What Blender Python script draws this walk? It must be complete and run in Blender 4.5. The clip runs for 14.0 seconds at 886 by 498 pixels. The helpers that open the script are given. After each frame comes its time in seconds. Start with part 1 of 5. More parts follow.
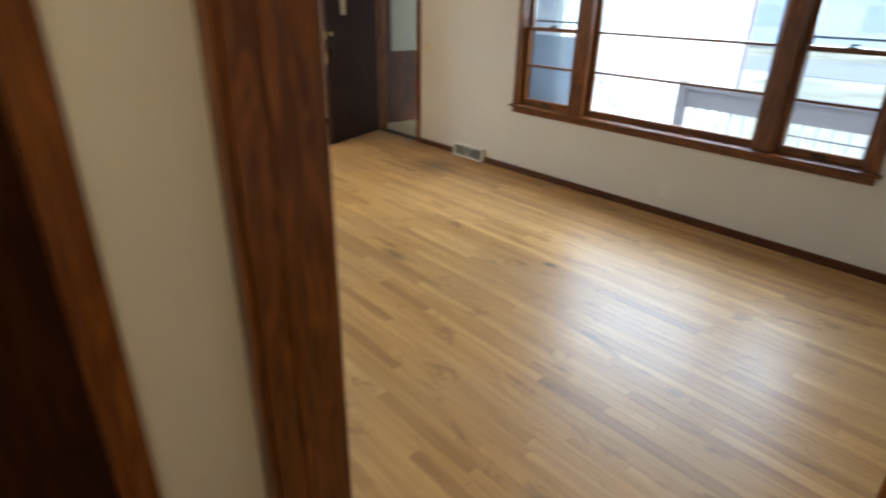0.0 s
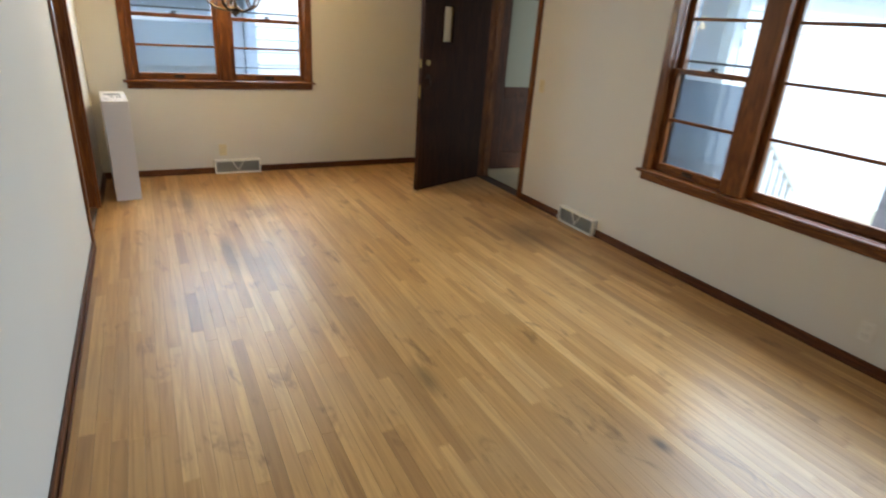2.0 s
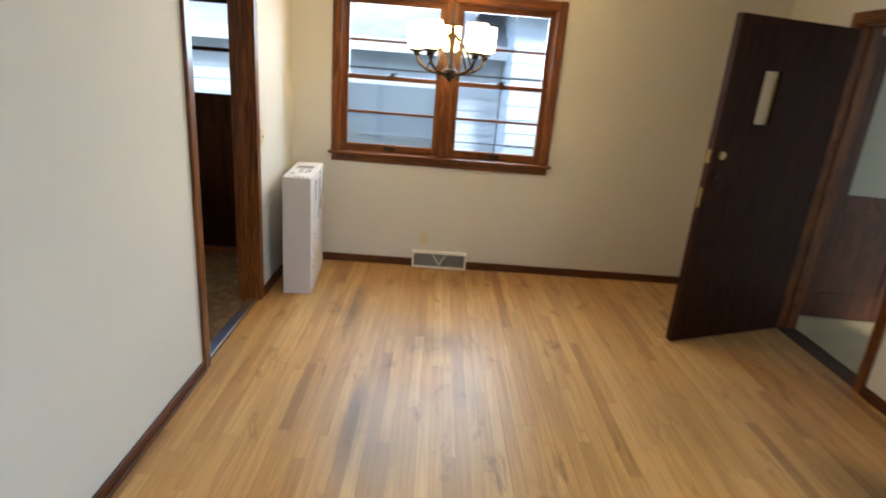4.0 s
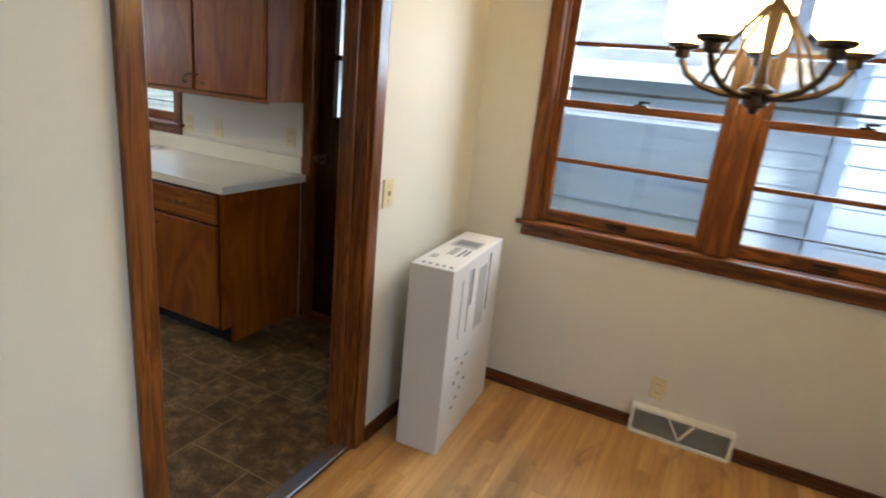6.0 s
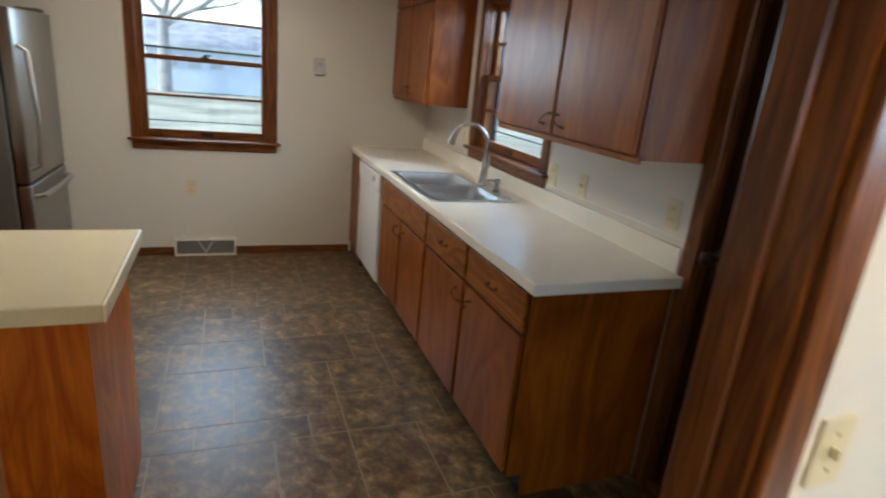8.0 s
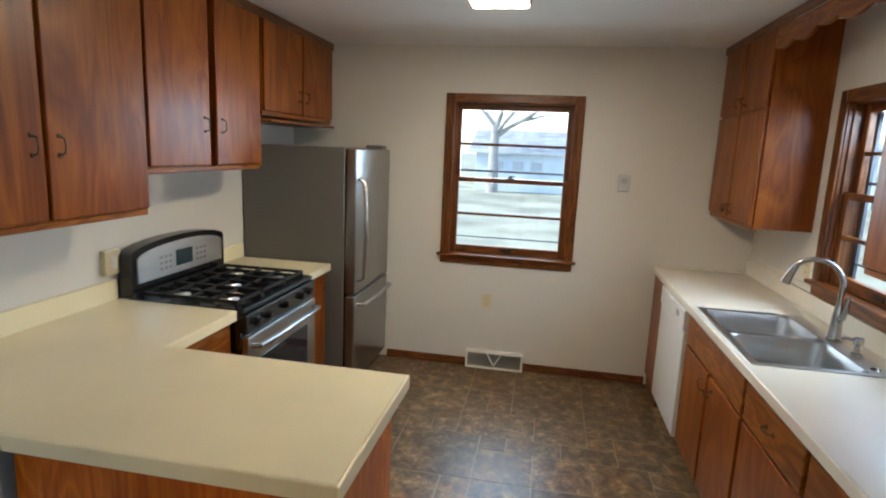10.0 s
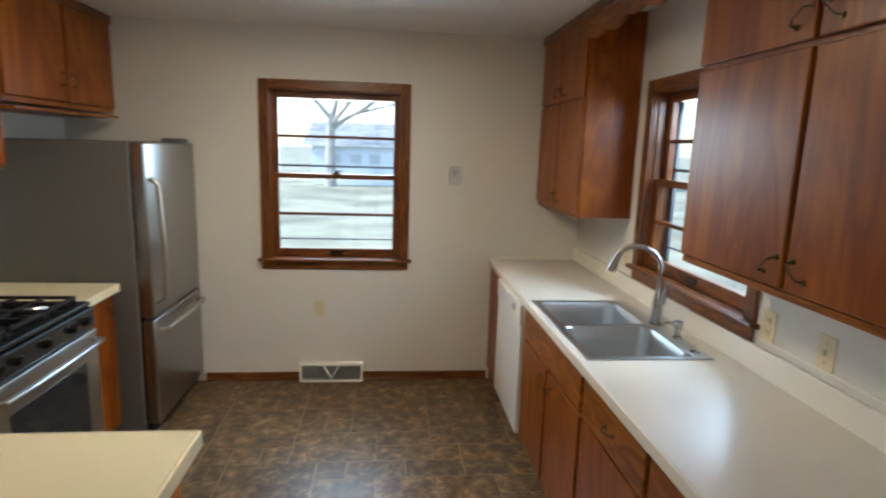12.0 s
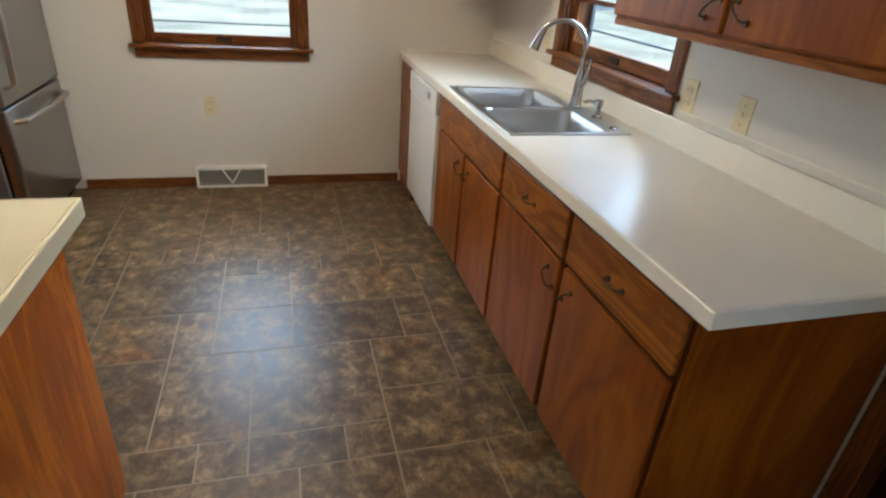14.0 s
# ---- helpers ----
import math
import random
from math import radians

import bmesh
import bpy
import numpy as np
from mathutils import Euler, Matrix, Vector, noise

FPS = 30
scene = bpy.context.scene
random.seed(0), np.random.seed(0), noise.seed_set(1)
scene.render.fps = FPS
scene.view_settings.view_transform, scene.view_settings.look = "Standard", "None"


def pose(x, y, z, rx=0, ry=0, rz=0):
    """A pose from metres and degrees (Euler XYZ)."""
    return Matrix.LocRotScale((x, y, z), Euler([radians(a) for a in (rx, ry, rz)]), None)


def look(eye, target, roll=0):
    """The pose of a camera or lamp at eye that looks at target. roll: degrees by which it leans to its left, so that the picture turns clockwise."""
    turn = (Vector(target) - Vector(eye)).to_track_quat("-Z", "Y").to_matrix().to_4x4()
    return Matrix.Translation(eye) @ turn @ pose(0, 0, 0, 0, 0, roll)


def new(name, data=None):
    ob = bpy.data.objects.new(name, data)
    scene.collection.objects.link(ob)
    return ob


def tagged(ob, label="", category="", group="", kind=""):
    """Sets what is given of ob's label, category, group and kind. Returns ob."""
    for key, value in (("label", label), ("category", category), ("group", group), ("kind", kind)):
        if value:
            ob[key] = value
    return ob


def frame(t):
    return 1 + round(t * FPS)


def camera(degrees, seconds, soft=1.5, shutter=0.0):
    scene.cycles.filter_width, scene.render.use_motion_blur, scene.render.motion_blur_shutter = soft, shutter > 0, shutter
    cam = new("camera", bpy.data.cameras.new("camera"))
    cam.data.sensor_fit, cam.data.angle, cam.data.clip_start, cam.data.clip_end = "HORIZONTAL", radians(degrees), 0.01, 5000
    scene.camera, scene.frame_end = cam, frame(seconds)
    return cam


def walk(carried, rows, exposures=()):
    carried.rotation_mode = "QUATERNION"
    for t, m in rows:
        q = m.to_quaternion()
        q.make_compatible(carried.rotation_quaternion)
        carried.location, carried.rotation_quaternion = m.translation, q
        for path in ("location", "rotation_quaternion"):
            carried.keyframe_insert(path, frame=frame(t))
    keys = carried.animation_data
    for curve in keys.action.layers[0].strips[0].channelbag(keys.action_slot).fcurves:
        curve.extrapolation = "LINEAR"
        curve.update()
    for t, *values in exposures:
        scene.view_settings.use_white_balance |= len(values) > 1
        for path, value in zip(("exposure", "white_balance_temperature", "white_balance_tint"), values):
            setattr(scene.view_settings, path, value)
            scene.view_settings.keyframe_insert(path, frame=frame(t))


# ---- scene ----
cam = camera(76.8, 14.0, soft=2.0, shutter=0.4)
PATH = [
    (0, (-0.466, -0.782, 1.63), (0.75, 0.575, 0.806), 1.3),
    (0.5, (-0.08, -0.577, 1.548), (1.39, 0.538, 0.777), 2.1),
    (1, (0.167, -0.41, 1.551), (1.69, 0.631, 0.779), 4.9),
    (1.5, (0.383, -0.289, 1.631), (1.579, 1.094, 0.823), 5.9),
    (2, (0.584, 0.063, 1.571), (1.47, 1.694, 0.824), 3.9),
    (2.5, (0.76, 0.473, 1.555), (1.488, 2.217, 0.9), 2.8),
    (3, (0.988, 0.834, 1.606), (1.488, 2.655, 0.948), 3.8),
    (3.2, (1.06, 0.963, 1.644), (1.484, 2.81, 1.005), 4.2),
    (5.3, (1.435, 2.933, 1.521), (0.893, 4.769, 0.942), 4.1),
    (5.5, (1.398, 3.082, 1.53), (0.796, 4.905, 0.972), 4.5),
    (6, (1.305, 3.49, 1.518), (0.466, 5.215, 0.95), 5.7),
    (6.5, (1.13, 3.772, 1.562), (0.085, 5.365, 0.952), 5.4),
    (7, (0.931, 4.134, 1.509), (-0.348, 5.56, 0.935), 4.1),
    (7.5, (0.778, 4.391, 1.525), (-0.804, 5.459, 0.927), 4.6),
    (8, (0.583, 4.527, 1.545), (-1.191, 5.232, 0.95), 5.6),
    (8.5, (0.406, 4.602, 1.599), (-1.468, 5.011, 1.031), 4.1),
    (9, (0.301, 4.614, 1.654), (-1.645, 4.592, 1.194), 2.8),
    (9.2, (0.266, 4.618, 1.664), (-1.677, 4.405, 1.241), 2.4),
    (11.3, (0.129, 4.705, 1.722), (-1.804, 4.312, 1.392), 2.6),
    (11.5, (0.059, 4.712, 1.714), (-1.897, 4.475, 1.369), 2.4),
    (12, (-0.112, 4.724, 1.696), (-2.07, 4.922, 1.339), 1.8),
    (12.5, (-0.183, 4.709, 1.664), (-2.091, 5.153, 1.257), 1.4),
    (13, (-0.168, 4.71, 1.582), (-2.014, 5.217, 1.003), 1.3),
    (13.5, (-0.163, 4.71, 1.527), (-1.919, 5.264, 0.746), 2.1),
    (14, (-0.197, 4.696, 1.469), (-1.897, 5.215, 0.552), 4.6),
]
walk(cam, [(t, look(eye, target, roll)) for t, eye, target, roll in PATH], exposures=[(0.0, 2.2), (1.5, 1.95), (3.0, 1.95), (5.5, 1.75), (7.0, 1.6), (8.0, 1.7), (8.8, 1.95), (11.3, 1.85), (12.5, 1.85), (14.0, 2.05)])

# ---- world and light ----
world = bpy.data.worlds.new("world")
scene.world = world
world.use_nodes = True
wn = world.node_tree.nodes
sky = wn.new("ShaderNodeTexSky")
sky.sky_type = "NISHITA"
sky.sun_disc = False
sky.sun_elevation, sky.sun_rotation = radians(38), radians(200)
wn["Background"].inputs["Strength"].default_value = 0.15
world.node_tree.links.new(sky.outputs[0], wn["Background"].inputs["Color"])
sun_data = bpy.data.lights.new("sun", "SUN")
sun_data.energy, sun_data.angle, sun_data.color = 1.5, radians(10), (1.0, 0.95, 0.88)
sun = new("sun", sun_data)
sun.matrix_world = look((0, 0, 20), (-0.25, 0.75, 19.38))



def sky_lamp(name, x, y, z, toward, width, watts, height=0.34):
    """Stands in for the sky's light that falls through a window: outside, under the eaves, aimed down into the room."""
    data = bpy.data.lights.new(name, "AREA")
    data.shape, data.size, data.size_y, data.energy, data.color = "RECTANGLE", width, height, watts, (0.69, 0.85, 1.0)
    new(name, data).matrix_world = look((x, y, z), toward)


sky_lamp("sky_lamp_east", 4.75, 1.45, 1.95, (1.2, 1.45, 0.6), 2.8, 40, 1.1)
sky_lamp("sky_lamp_north", 1.31, 6.62, 1.80, (1.31, 4.2, 0.3), 1.5, 21, 0.8)
sky_lamp("sky_lamp_sink", -2.52, 6.58, 1.78, (-2.3, 5.5, 0.0), 0.9, 11, 0.75)
sky_lamp("sky_lamp_west", -4.55, 4.37, 1.80, (-2.3, 4.37, 0.2), 0.85, 9.5, 0.8)

# ---- plan, in metres ----
XW, XWK = 0.15, 0.03          # partition: living side, kitchen side
YN = 6.10                     # north wall, inner face
XE = 3.81                     # front wall, inner face
XK = -4.03                    # kitchen west wall
YS = 2.63                     # kitchen south wall
YL = -2.4                     # living room south wall
ZC = 2.45                     # ceiling
JY = 0.32                     # hall opening, north jamb
T = 0.15                      # outer wall thickness


# ---- mesh helpers ----
def box(bm, x0, x1, y0, y1, z0, z1, bevel=0.0, seg=1):
    m = Matrix.Translation(((x0 + x1) / 2, (y0 + y1) / 2, (z0 + z1) / 2)) @ Matrix.Diagonal((abs(x1 - x0), abs(y1 - y0), abs(z1 - z0), 1))
    made = bmesh.ops.create_cube(bm, size=1, matrix=m)["verts"]
    if bevel:
        edges = list({e for v in made for e in v.link_edges})
        bmesh.ops.bevel(bm, geom=edges, offset=bevel, segments=seg, affect="EDGES", profile=0.5)
    return bm


def boxes(*rows, bevel=0.0, seg=1):
    bm = bmesh.new()
    for r in rows:
        box(bm, *r, bevel=bevel, seg=seg)
    return bm


def cyl(bm, p, q, r, r2=None, n=16, caps=True):
    p, q = Vector(p), Vector(q)
    turn = (q - p).to_track_quat("Z", "Y").to_matrix().to_4x4()
    bmesh.ops.create_cone(bm, cap_ends=caps, segments=n, radius1=r, radius2=r if r2 is None else r2, depth=(q - p).length,
                          matrix=Matrix.Translation((p + q) / 2) @ turn)
    return bm


def tube(bm, pts, r, n=10, taper=None):
    """A round bar along a polyline, with its ends closed."""
    pts = [Vector(p) for p in pts]
    rings = []
    for i, p in enumerate(pts):
        d = (pts[min(i + 1, len(pts) - 1)] - pts[max(i - 1, 0)]).normalized()
        side = d.orthogonal() if i == 0 else (side - side.dot(d) * d)
        side.normalize()
        up = d.cross(side)
        rr = r if taper is None else r * taper[i]
        rings.append([bm.verts.new(p + rr * (math.cos(a) * side + math.sin(a) * up)) for a in (2 * math.pi * k / n for k in range(n))])
    for a, b in zip(rings, rings[1:]):
        for k in range(n):
            bm.faces.new((a[k], a[(k + 1) % n], b[(k + 1) % n], b[k]))
    bm.faces.new(rings[0][::-1])
    bm.faces.new(rings[-1])
    return bm


def lathe(bm, profile, centre=(0, 0, 0), n=24):
    """Turns a profile of (radius, z) round the upright axis."""
    c = Vector(centre)
    rings = [[bm.verts.new(c + Vector((r * math.cos(2 * math.pi * k / n), r * math.sin(2 * math.pi * k / n), z))) for k in range(n)] for r, z in profile]
    for a, b in zip(rings, rings[1:]):
        for k in range(n):
            bm.faces.new((a[k], a[(k + 1) % n], b[(k + 1) % n], b[k]))
    return bm


def outline(bm, pts, y0, y1):
    """Extrudes an outline of (x, z) points from y0 to y1."""
    a = [bm.verts.new((x, y0, z)) for x, z in pts]
    b = [bm.verts.new((x, y1, z)) for x, z in pts]
    bm.faces.new(a)
    bm.faces.new(b[::-1])
    for i in range(len(pts)):
        j = (i + 1) % len(pts)
        bm.faces.new((a[j], a[i], b[i], b[j]))
    return bm


def mesh_of(name, bm, material, smooth=False):
    bmesh.ops.recalc_face_normals(bm, faces=bm.faces)
    me = bpy.data.meshes.new(name)
    bm.to_mesh(me)
    bm.free()
    me.materials.append(material)
    if smooth:
        for p in me.polygons:
            p.use_smooth = True
        me.set_sharp_from_angle(angle=radians(40))
    return me


def part(name, bm, material, parent=None, label="", smooth=False):
    ob = new(name, mesh_of(name, bm, material, smooth))
    if parent:
        ob.parent = parent
    if label:
        ob["label"] = label
    return ob


def thing(name, m, label, category, group="", kind=""):
    ob = new(name)
    ob.empty_display_size = 0.1
    ob.matrix_basis = m
    return tagged(ob, label, category, group, kind)


NORTH = pose(0, YN, 0)
EAST = pose(XE, 0, 0, 0, 0, -90)
WEST = pose(XK, 0, 0, 0, 0, 90)
SOUTH = pose(0, YS, 0, 0, 0, 180)
PARTITION = pose(XW, 0, 0, 0, 0, 90)


# ---- materials ----
def material(name, rough=0.5, metal=0.0):
    m = bpy.data.materials.new(name)
    m.use_nodes = True
    b = m.node_tree.nodes["Principled BSDF"]
    b.inputs["Roughness"].default_value, b.inputs["Metallic"].default_value = rough, metal
    return m, m.node_tree.nodes, m.node_tree.links, b


def ramp(nodes, stops):
    r = nodes.new("ShaderNodeValToRGB")
    while len(r.color_ramp.elements) < len(stops):
        r.color_ramp.elements.new(0.5)
    for e, (p, c) in zip(r.color_ramp.elements, stops):
        e.position, e.color = p, (*c, 1)
    return r


def coords(nodes, links, scale=(1, 1, 1), kind="Object", shift=None):
    tc, mp = nodes.new("ShaderNodeTexCoord"), nodes.new("ShaderNodeMapping")
    mp.inputs["Scale"].default_value = scale
    links.new(tc.outputs[kind], mp.inputs["Vector"])
    if shift:
        links.new(shift, mp.inputs["Location"])
    return mp.outputs[0]


def noise_tex(nodes, links, vec, scale, detail=4, rough=0.55, distort=0.0):
    n = nodes.new("ShaderNodeTexNoise")
    n.inputs["Scale"].default_value, n.inputs["Detail"].default_value = scale, detail
    n.inputs["Roughness"].default_value, n.inputs["Distortion"].default_value = rough, distort
    links.new(vec, n.inputs["Vector"])
    return n.outputs["Fac"]


def bump(nodes, links, height, b, strength=0.2, dist=0.002):
    n = nodes.new("ShaderNodeBump")
    n.inputs["Strength"].default_value, n.inputs["Distance"].default_value = strength, dist
    links.new(height, n.inputs["Height"])
    links.new(n.outputs[0], b.inputs["Normal"])


def mix(nodes, links, fac, a, b, blend="MIX"):
    n = nodes.new("ShaderNodeMix")
    n.data_type, n.blend_type = "RGBA", blend
    for key, v in ((0, fac), (6, a), (7, b)):
        if isinstance(v, (int, float)):
            n.inputs[key].default_value = v
        elif isinstance(v, tuple):
            n.inputs[key].default_value = (*v, 1)
        else:
            links.new(v, n.inputs[key])
    return n.outputs[2]


def scaled(c, k):
    return tuple(min(1.0, v * k) for v in c)


def plain(name, colour, rough=0.5, metal=0.0, grain=30, vary=0.12, relief=0.0, blotch=1.5):
    """Painted, moulded or cast stuff with a faint fine and a faint broad variation."""
    m, n, l, b = material(name, rough, metal)
    v = coords(n, l)
    fine, broad = noise_tex(n, l, v, grain), noise_tex(n, l, v, blotch, 2)
    r = ramp(n, [(0.3, scaled(colour, 1 - vary)), (0.7, scaled(colour, 1 + vary))])
    l.new(broad, r.inputs[0])
    r2 = ramp(n, [(0.3, (1 - vary * 0.5,) * 3), (0.7, (1, 1, 1))])
    l.new(fine, r2.inputs[0])
    l.new(mix(n, l, 1.0, r.outputs[0], r2.outputs[0], "MULTIPLY"), b.inputs["Base Color"])
    if relief:
        bump(n, l, fine, b, relief, 0.002)
    return m


def wood(name, dark, light, rough=0.4, along=2, vary=0.0, size=1.0, figure=1.6, coat=0.0, stretch=12.0):
    """Stained or varnished wood: long streaks and cathedral figure along one axis."""
    m, n, l, b = material(name, rough)
    s = [11.0 / size] * 3
    s[along] = 11.0 / size / stretch
    b.inputs["Specular IOR Level"].default_value = 0.32
    info = n.new("ShaderNodeObjectInfo")
    mul = n.new("ShaderNodeVectorMath")
    mul.operation = "SCALE"
    mul.inputs[0].default_value = (37.0, 23.0, 51.0)
    l.new(info.outputs["Random"], mul.inputs["Scale"])
    v = coords(n, l, s, shift=mul.outputs[0])
    a = noise_tex(n, l, v, figure, 3, 0.5, 1.2)
    w = n.new("ShaderNodeMath")
    w.operation = "MULTIPLY"
    w.inputs[1].default_value = 9.0
    l.new(a, w.inputs[0])
    fr = n.new("ShaderNodeMath")
    fr.operation = "PINGPONG"
    fr.inputs[1].default_value = 1.0
    l.new(w.outputs[0], fr.inputs[0])
    fs = [160.0 / size] * 3
    fs[along] = 5.0 / size
    pores = noise_tex(n, l, coords(n, l, fs), 1.0, 3, 0.6)
    r = ramp(n, [(0.0, dark), (0.55, tuple((p + q) / 2 for p, q in zip(dark, light))), (1.0, light)])
    l.new(fr.outputs[0], r.inputs[0])
    pr = ramp(n, [(0.35, (0.74, 0.70, 0.66)), (0.6, (1, 1, 1))])
    l.new(pores, pr.inputs[0])
    c = mix(n, l, 0.7, r.outputs[0], pr.outputs[0], "MULTIPLY")
    blot = ramp(n, [(0.3, (0.72, 0.68, 0.66)), (0.7, (1.0, 1.0, 1.0))])
    l.new(noise_tex(n, l, coords(n, l), 2.3, 2), blot.inputs[0])
    c = mix(n, l, 0.8, c, blot.outputs[0], "MULTIPLY")
    if vary:
        vr = ramp(n, [(0.0, (1 - vary,) * 3), (1.0, (1.0, 1.0, 1.0))])
        l.new(info.outputs["Random"], vr.inputs[0])
        c = mix(n, l, 1.0, c, vr.outputs[0], "MULTIPLY")
    l.new(c, b.inputs["Base Color"])
    b.inputs["Coat Weight"].default_value, b.inputs["Coat Roughness"].default_value = coat, 0.2
    bump(n, l, pores, b, 0.12, 0.001)
    return m


def oak_strip(name, island=False):
    """Worn pale oak strips, each of its own tone, with grey wear and dark marks that run across strips."""
    m, n, l, b = material(name, 0.3)
    info = n.new("ShaderNodeNewGeometry" if island else "ShaderNodeObjectInfo")
    rnd = info.outputs["Random Per Island" if island else "Random"]
    mul = n.new("ShaderNodeVectorMath")
    mul.operation = "SCALE"
    mul.inputs[0].default_value = (37.0, 23.0, 51.0)
    l.new(rnd, mul.inputs["Scale"])
    geo = n.new("ShaderNodeNewGeometry")
    mp = n.new("ShaderNodeMapping")
    mp.inputs["Scale"].default_value = (40, 1.6, 10)
    l.new(geo.outputs["Position"], mp.inputs["Vector"])
    l.new(mul.outputs[0], mp.inputs["Location"])
    grain = noise_tex(n, l, mp.outputs[0], 1.0, 4, 0.6, 0.8)
    tone = ramp(n, [(0.0, (0.38, 0.193, 0.064)), (0.12, (0.52, 0.282, 0.094)), (0.7, (0.62, 0.350, 0.125)), (1.0, (0.70, 0.425, 0.172))])
    l.new(rnd, tone.inputs[0])
    gr = ramp(n, [(0.3, (0.62, 0.55, 0.48)), (0.62, (1, 1, 1))])
    l.new(grain, gr.inputs[0])
    c = mix(n, l, 0.75, tone.outputs[0], gr.outputs[0], "MULTIPLY")
    wear = noise_tex(n, l, geo.outputs["Position"], 1.1, 4, 0.6)
    wr = ramp(n, [(0.42, (0, 0, 0)), (0.72, (1, 1, 1))])
    l.new(wear, wr.inputs[0])
    c = mix(n, l, mix(n, l, 0.45, (0.0, 0.0, 0.0), wr.outputs[0]), c, (0.43, 0.28, 0.14))
    mp2 = n.new("ShaderNodeMapping")
    mp2.inputs["Scale"].default_value = (3.2, 1.3, 1)
    l.new(geo.outputs["Position"], mp2.inputs["Vector"])
    marks = noise_tex(n, l, mp2.outputs[0], 2.2, 5, 0.7, 0.6)
    mr = ramp(n, [(0.575, (1, 1, 1)), (0.70, (0.45, 0.40, 0.36))])
    l.new(marks, mr.inputs[0])
    c = mix(n, l, 0.8, c, mr.outputs[0], "MULTIPLY")
    # old stains of their own shape: centre and half size in metres
    for cx, cy, rx, ry, deep in ((3.30, 3.55, 0.28, 0.34, 0.55), (0.98, 3.95, 0.05, 0.40, 0.5), (0.80, 5.15, 0.06, 0.45, 0.45), (1.35, 4.75, 0.22, 0.18, 0.7), (1.62, 2.05, 0.05, 0.16, 0.45), (2.33, 1.26, 0.03, 0.06, 0.3), (1.15, 3.7, 0.2, 0.25, 0.75)):
        d, e, ln, ad, mr2 = n.new("ShaderNodeVectorMath"), n.new("ShaderNodeVectorMath"), n.new("ShaderNodeVectorMath"), n.new("ShaderNodeMath"), n.new("ShaderNodeMapRange")
        d.operation, e.operation, ln.operation = "SUBTRACT", "MULTIPLY", "LENGTH"
        d.inputs[1].default_value, e.inputs[1].default_value = (cx, cy, 0), (1 / rx, 1 / ry, 0)
        l.new(geo.outputs["Position"], d.inputs[0])
        l.new(d.outputs[0], e.inputs[0])
        l.new(e.outputs[0], ln.inputs[0])
        l.new(ln.outputs["Value"], ad.inputs[0])
        l.new(marks, ad.inputs[1])
        mr2.inputs["From Min"].default_value, mr2.inputs["From Max"].default_value = 0.7, 1.7
        mr2.inputs["To Min"].default_value, mr2.inputs["To Max"].default_value = deep, 1.0
        l.new(ad.outputs[0], mr2.inputs["Value"])
        c = mix(n, l, 1.0, c, mr2.outputs[0], "MULTIPLY")
    l.new(c, b.inputs["Base Color"])
    rr = n.new("ShaderNodeMapRange")
    rr.inputs["To Min"].default_value, rr.inputs["To Max"].default_value = 0.29, 0.48
    l.new(wear, rr.inputs["Value"])
    l.new(rr.outputs[0], b.inputs["Roughness"])
    bump(n, l, grain, b, 0.06, 0.001)
    return m


def vinyl(name):
    """Printed stone-look vinyl: brown and grey clouds with rusty veins."""
    m, n, l, b = material(name, 0.32)
    info = n.new("ShaderNodeObjectInfo")
    mul = n.new("ShaderNodeVectorMath")
    mul.operation = "SCALE"
    mul.inputs[0].default_value = (17.0, 29.0, 5.0)
    l.new(info.outputs["Random"], mul.inputs["Scale"])
    geo = n.new("ShaderNodeNewGeometry")
    add = n.new("ShaderNodeVectorMath")
    l.new(geo.outputs["Position"], add.inputs[0])
    l.new(mul.outputs[0], add.inputs[1])
    v = add.outputs[0]
    cloud = noise_tex(n, l, v, 13, 8, 0.74, 0.25)
    r = ramp(n, [(0.34, (0.046, 0.031, 0.017)), (0.47, (0.112, 0.075, 0.040)), (0.56, (0.20, 0.138, 0.072)), (0.68, (0.40, 0.30, 0.165))])
    l.new(cloud, r.inputs[0])
    rust = ramp(n, [(0.5, (1, 1, 1)), (0.7, (1.0, 0.68, 0.42))])
    l.new(noise_tex(n, l, v, 5, 4, 0.6, 1.0), rust.inputs[0])
    c = mix(n, l, 0.9, r.outputs[0], rust.outputs[0], "MULTIPLY")
    tone = ramp(n, [(0.0, (0.70, 0.70, 0.70)), (1.0, (1.12, 1.08, 1.0))])
    l.new(info.outputs["Random"], tone.inputs[0])
    l.new(mix(n, l, 1.0, c, tone.outputs[0], "MULTIPLY"), b.inputs["Base Color"])
    rr = n.new("ShaderNodeMapRange")
    rr.inputs["To Min"].default_value, rr.inputs["To Max"].default_value = 0.27, 0.44
    l.new(cloud, rr.inputs["Value"])
    l.new(rr.outputs[0], b.inputs["Roughness"])
    bump(n, l, cloud, b, 0.25, 0.001)
    return m


def brushed(name, colour, rough=0.3, along=0):
    m, n, l, b = material(name, rough, 1.0)
    s = [220.0] * 3
    s[along] = 3.0
    f = noise_tex(n, l, coords(n, l, s), 1.0, 3)
    r = ramp(n, [(0.3, scaled(colour, 0.9)), (0.7, colour)])
    l.new(f, r.inputs[0])
    l.new(r.outputs[0], b.inputs["Base Color"])
    bump(n, l, f, b, 0.05, 0.0005)
    return m


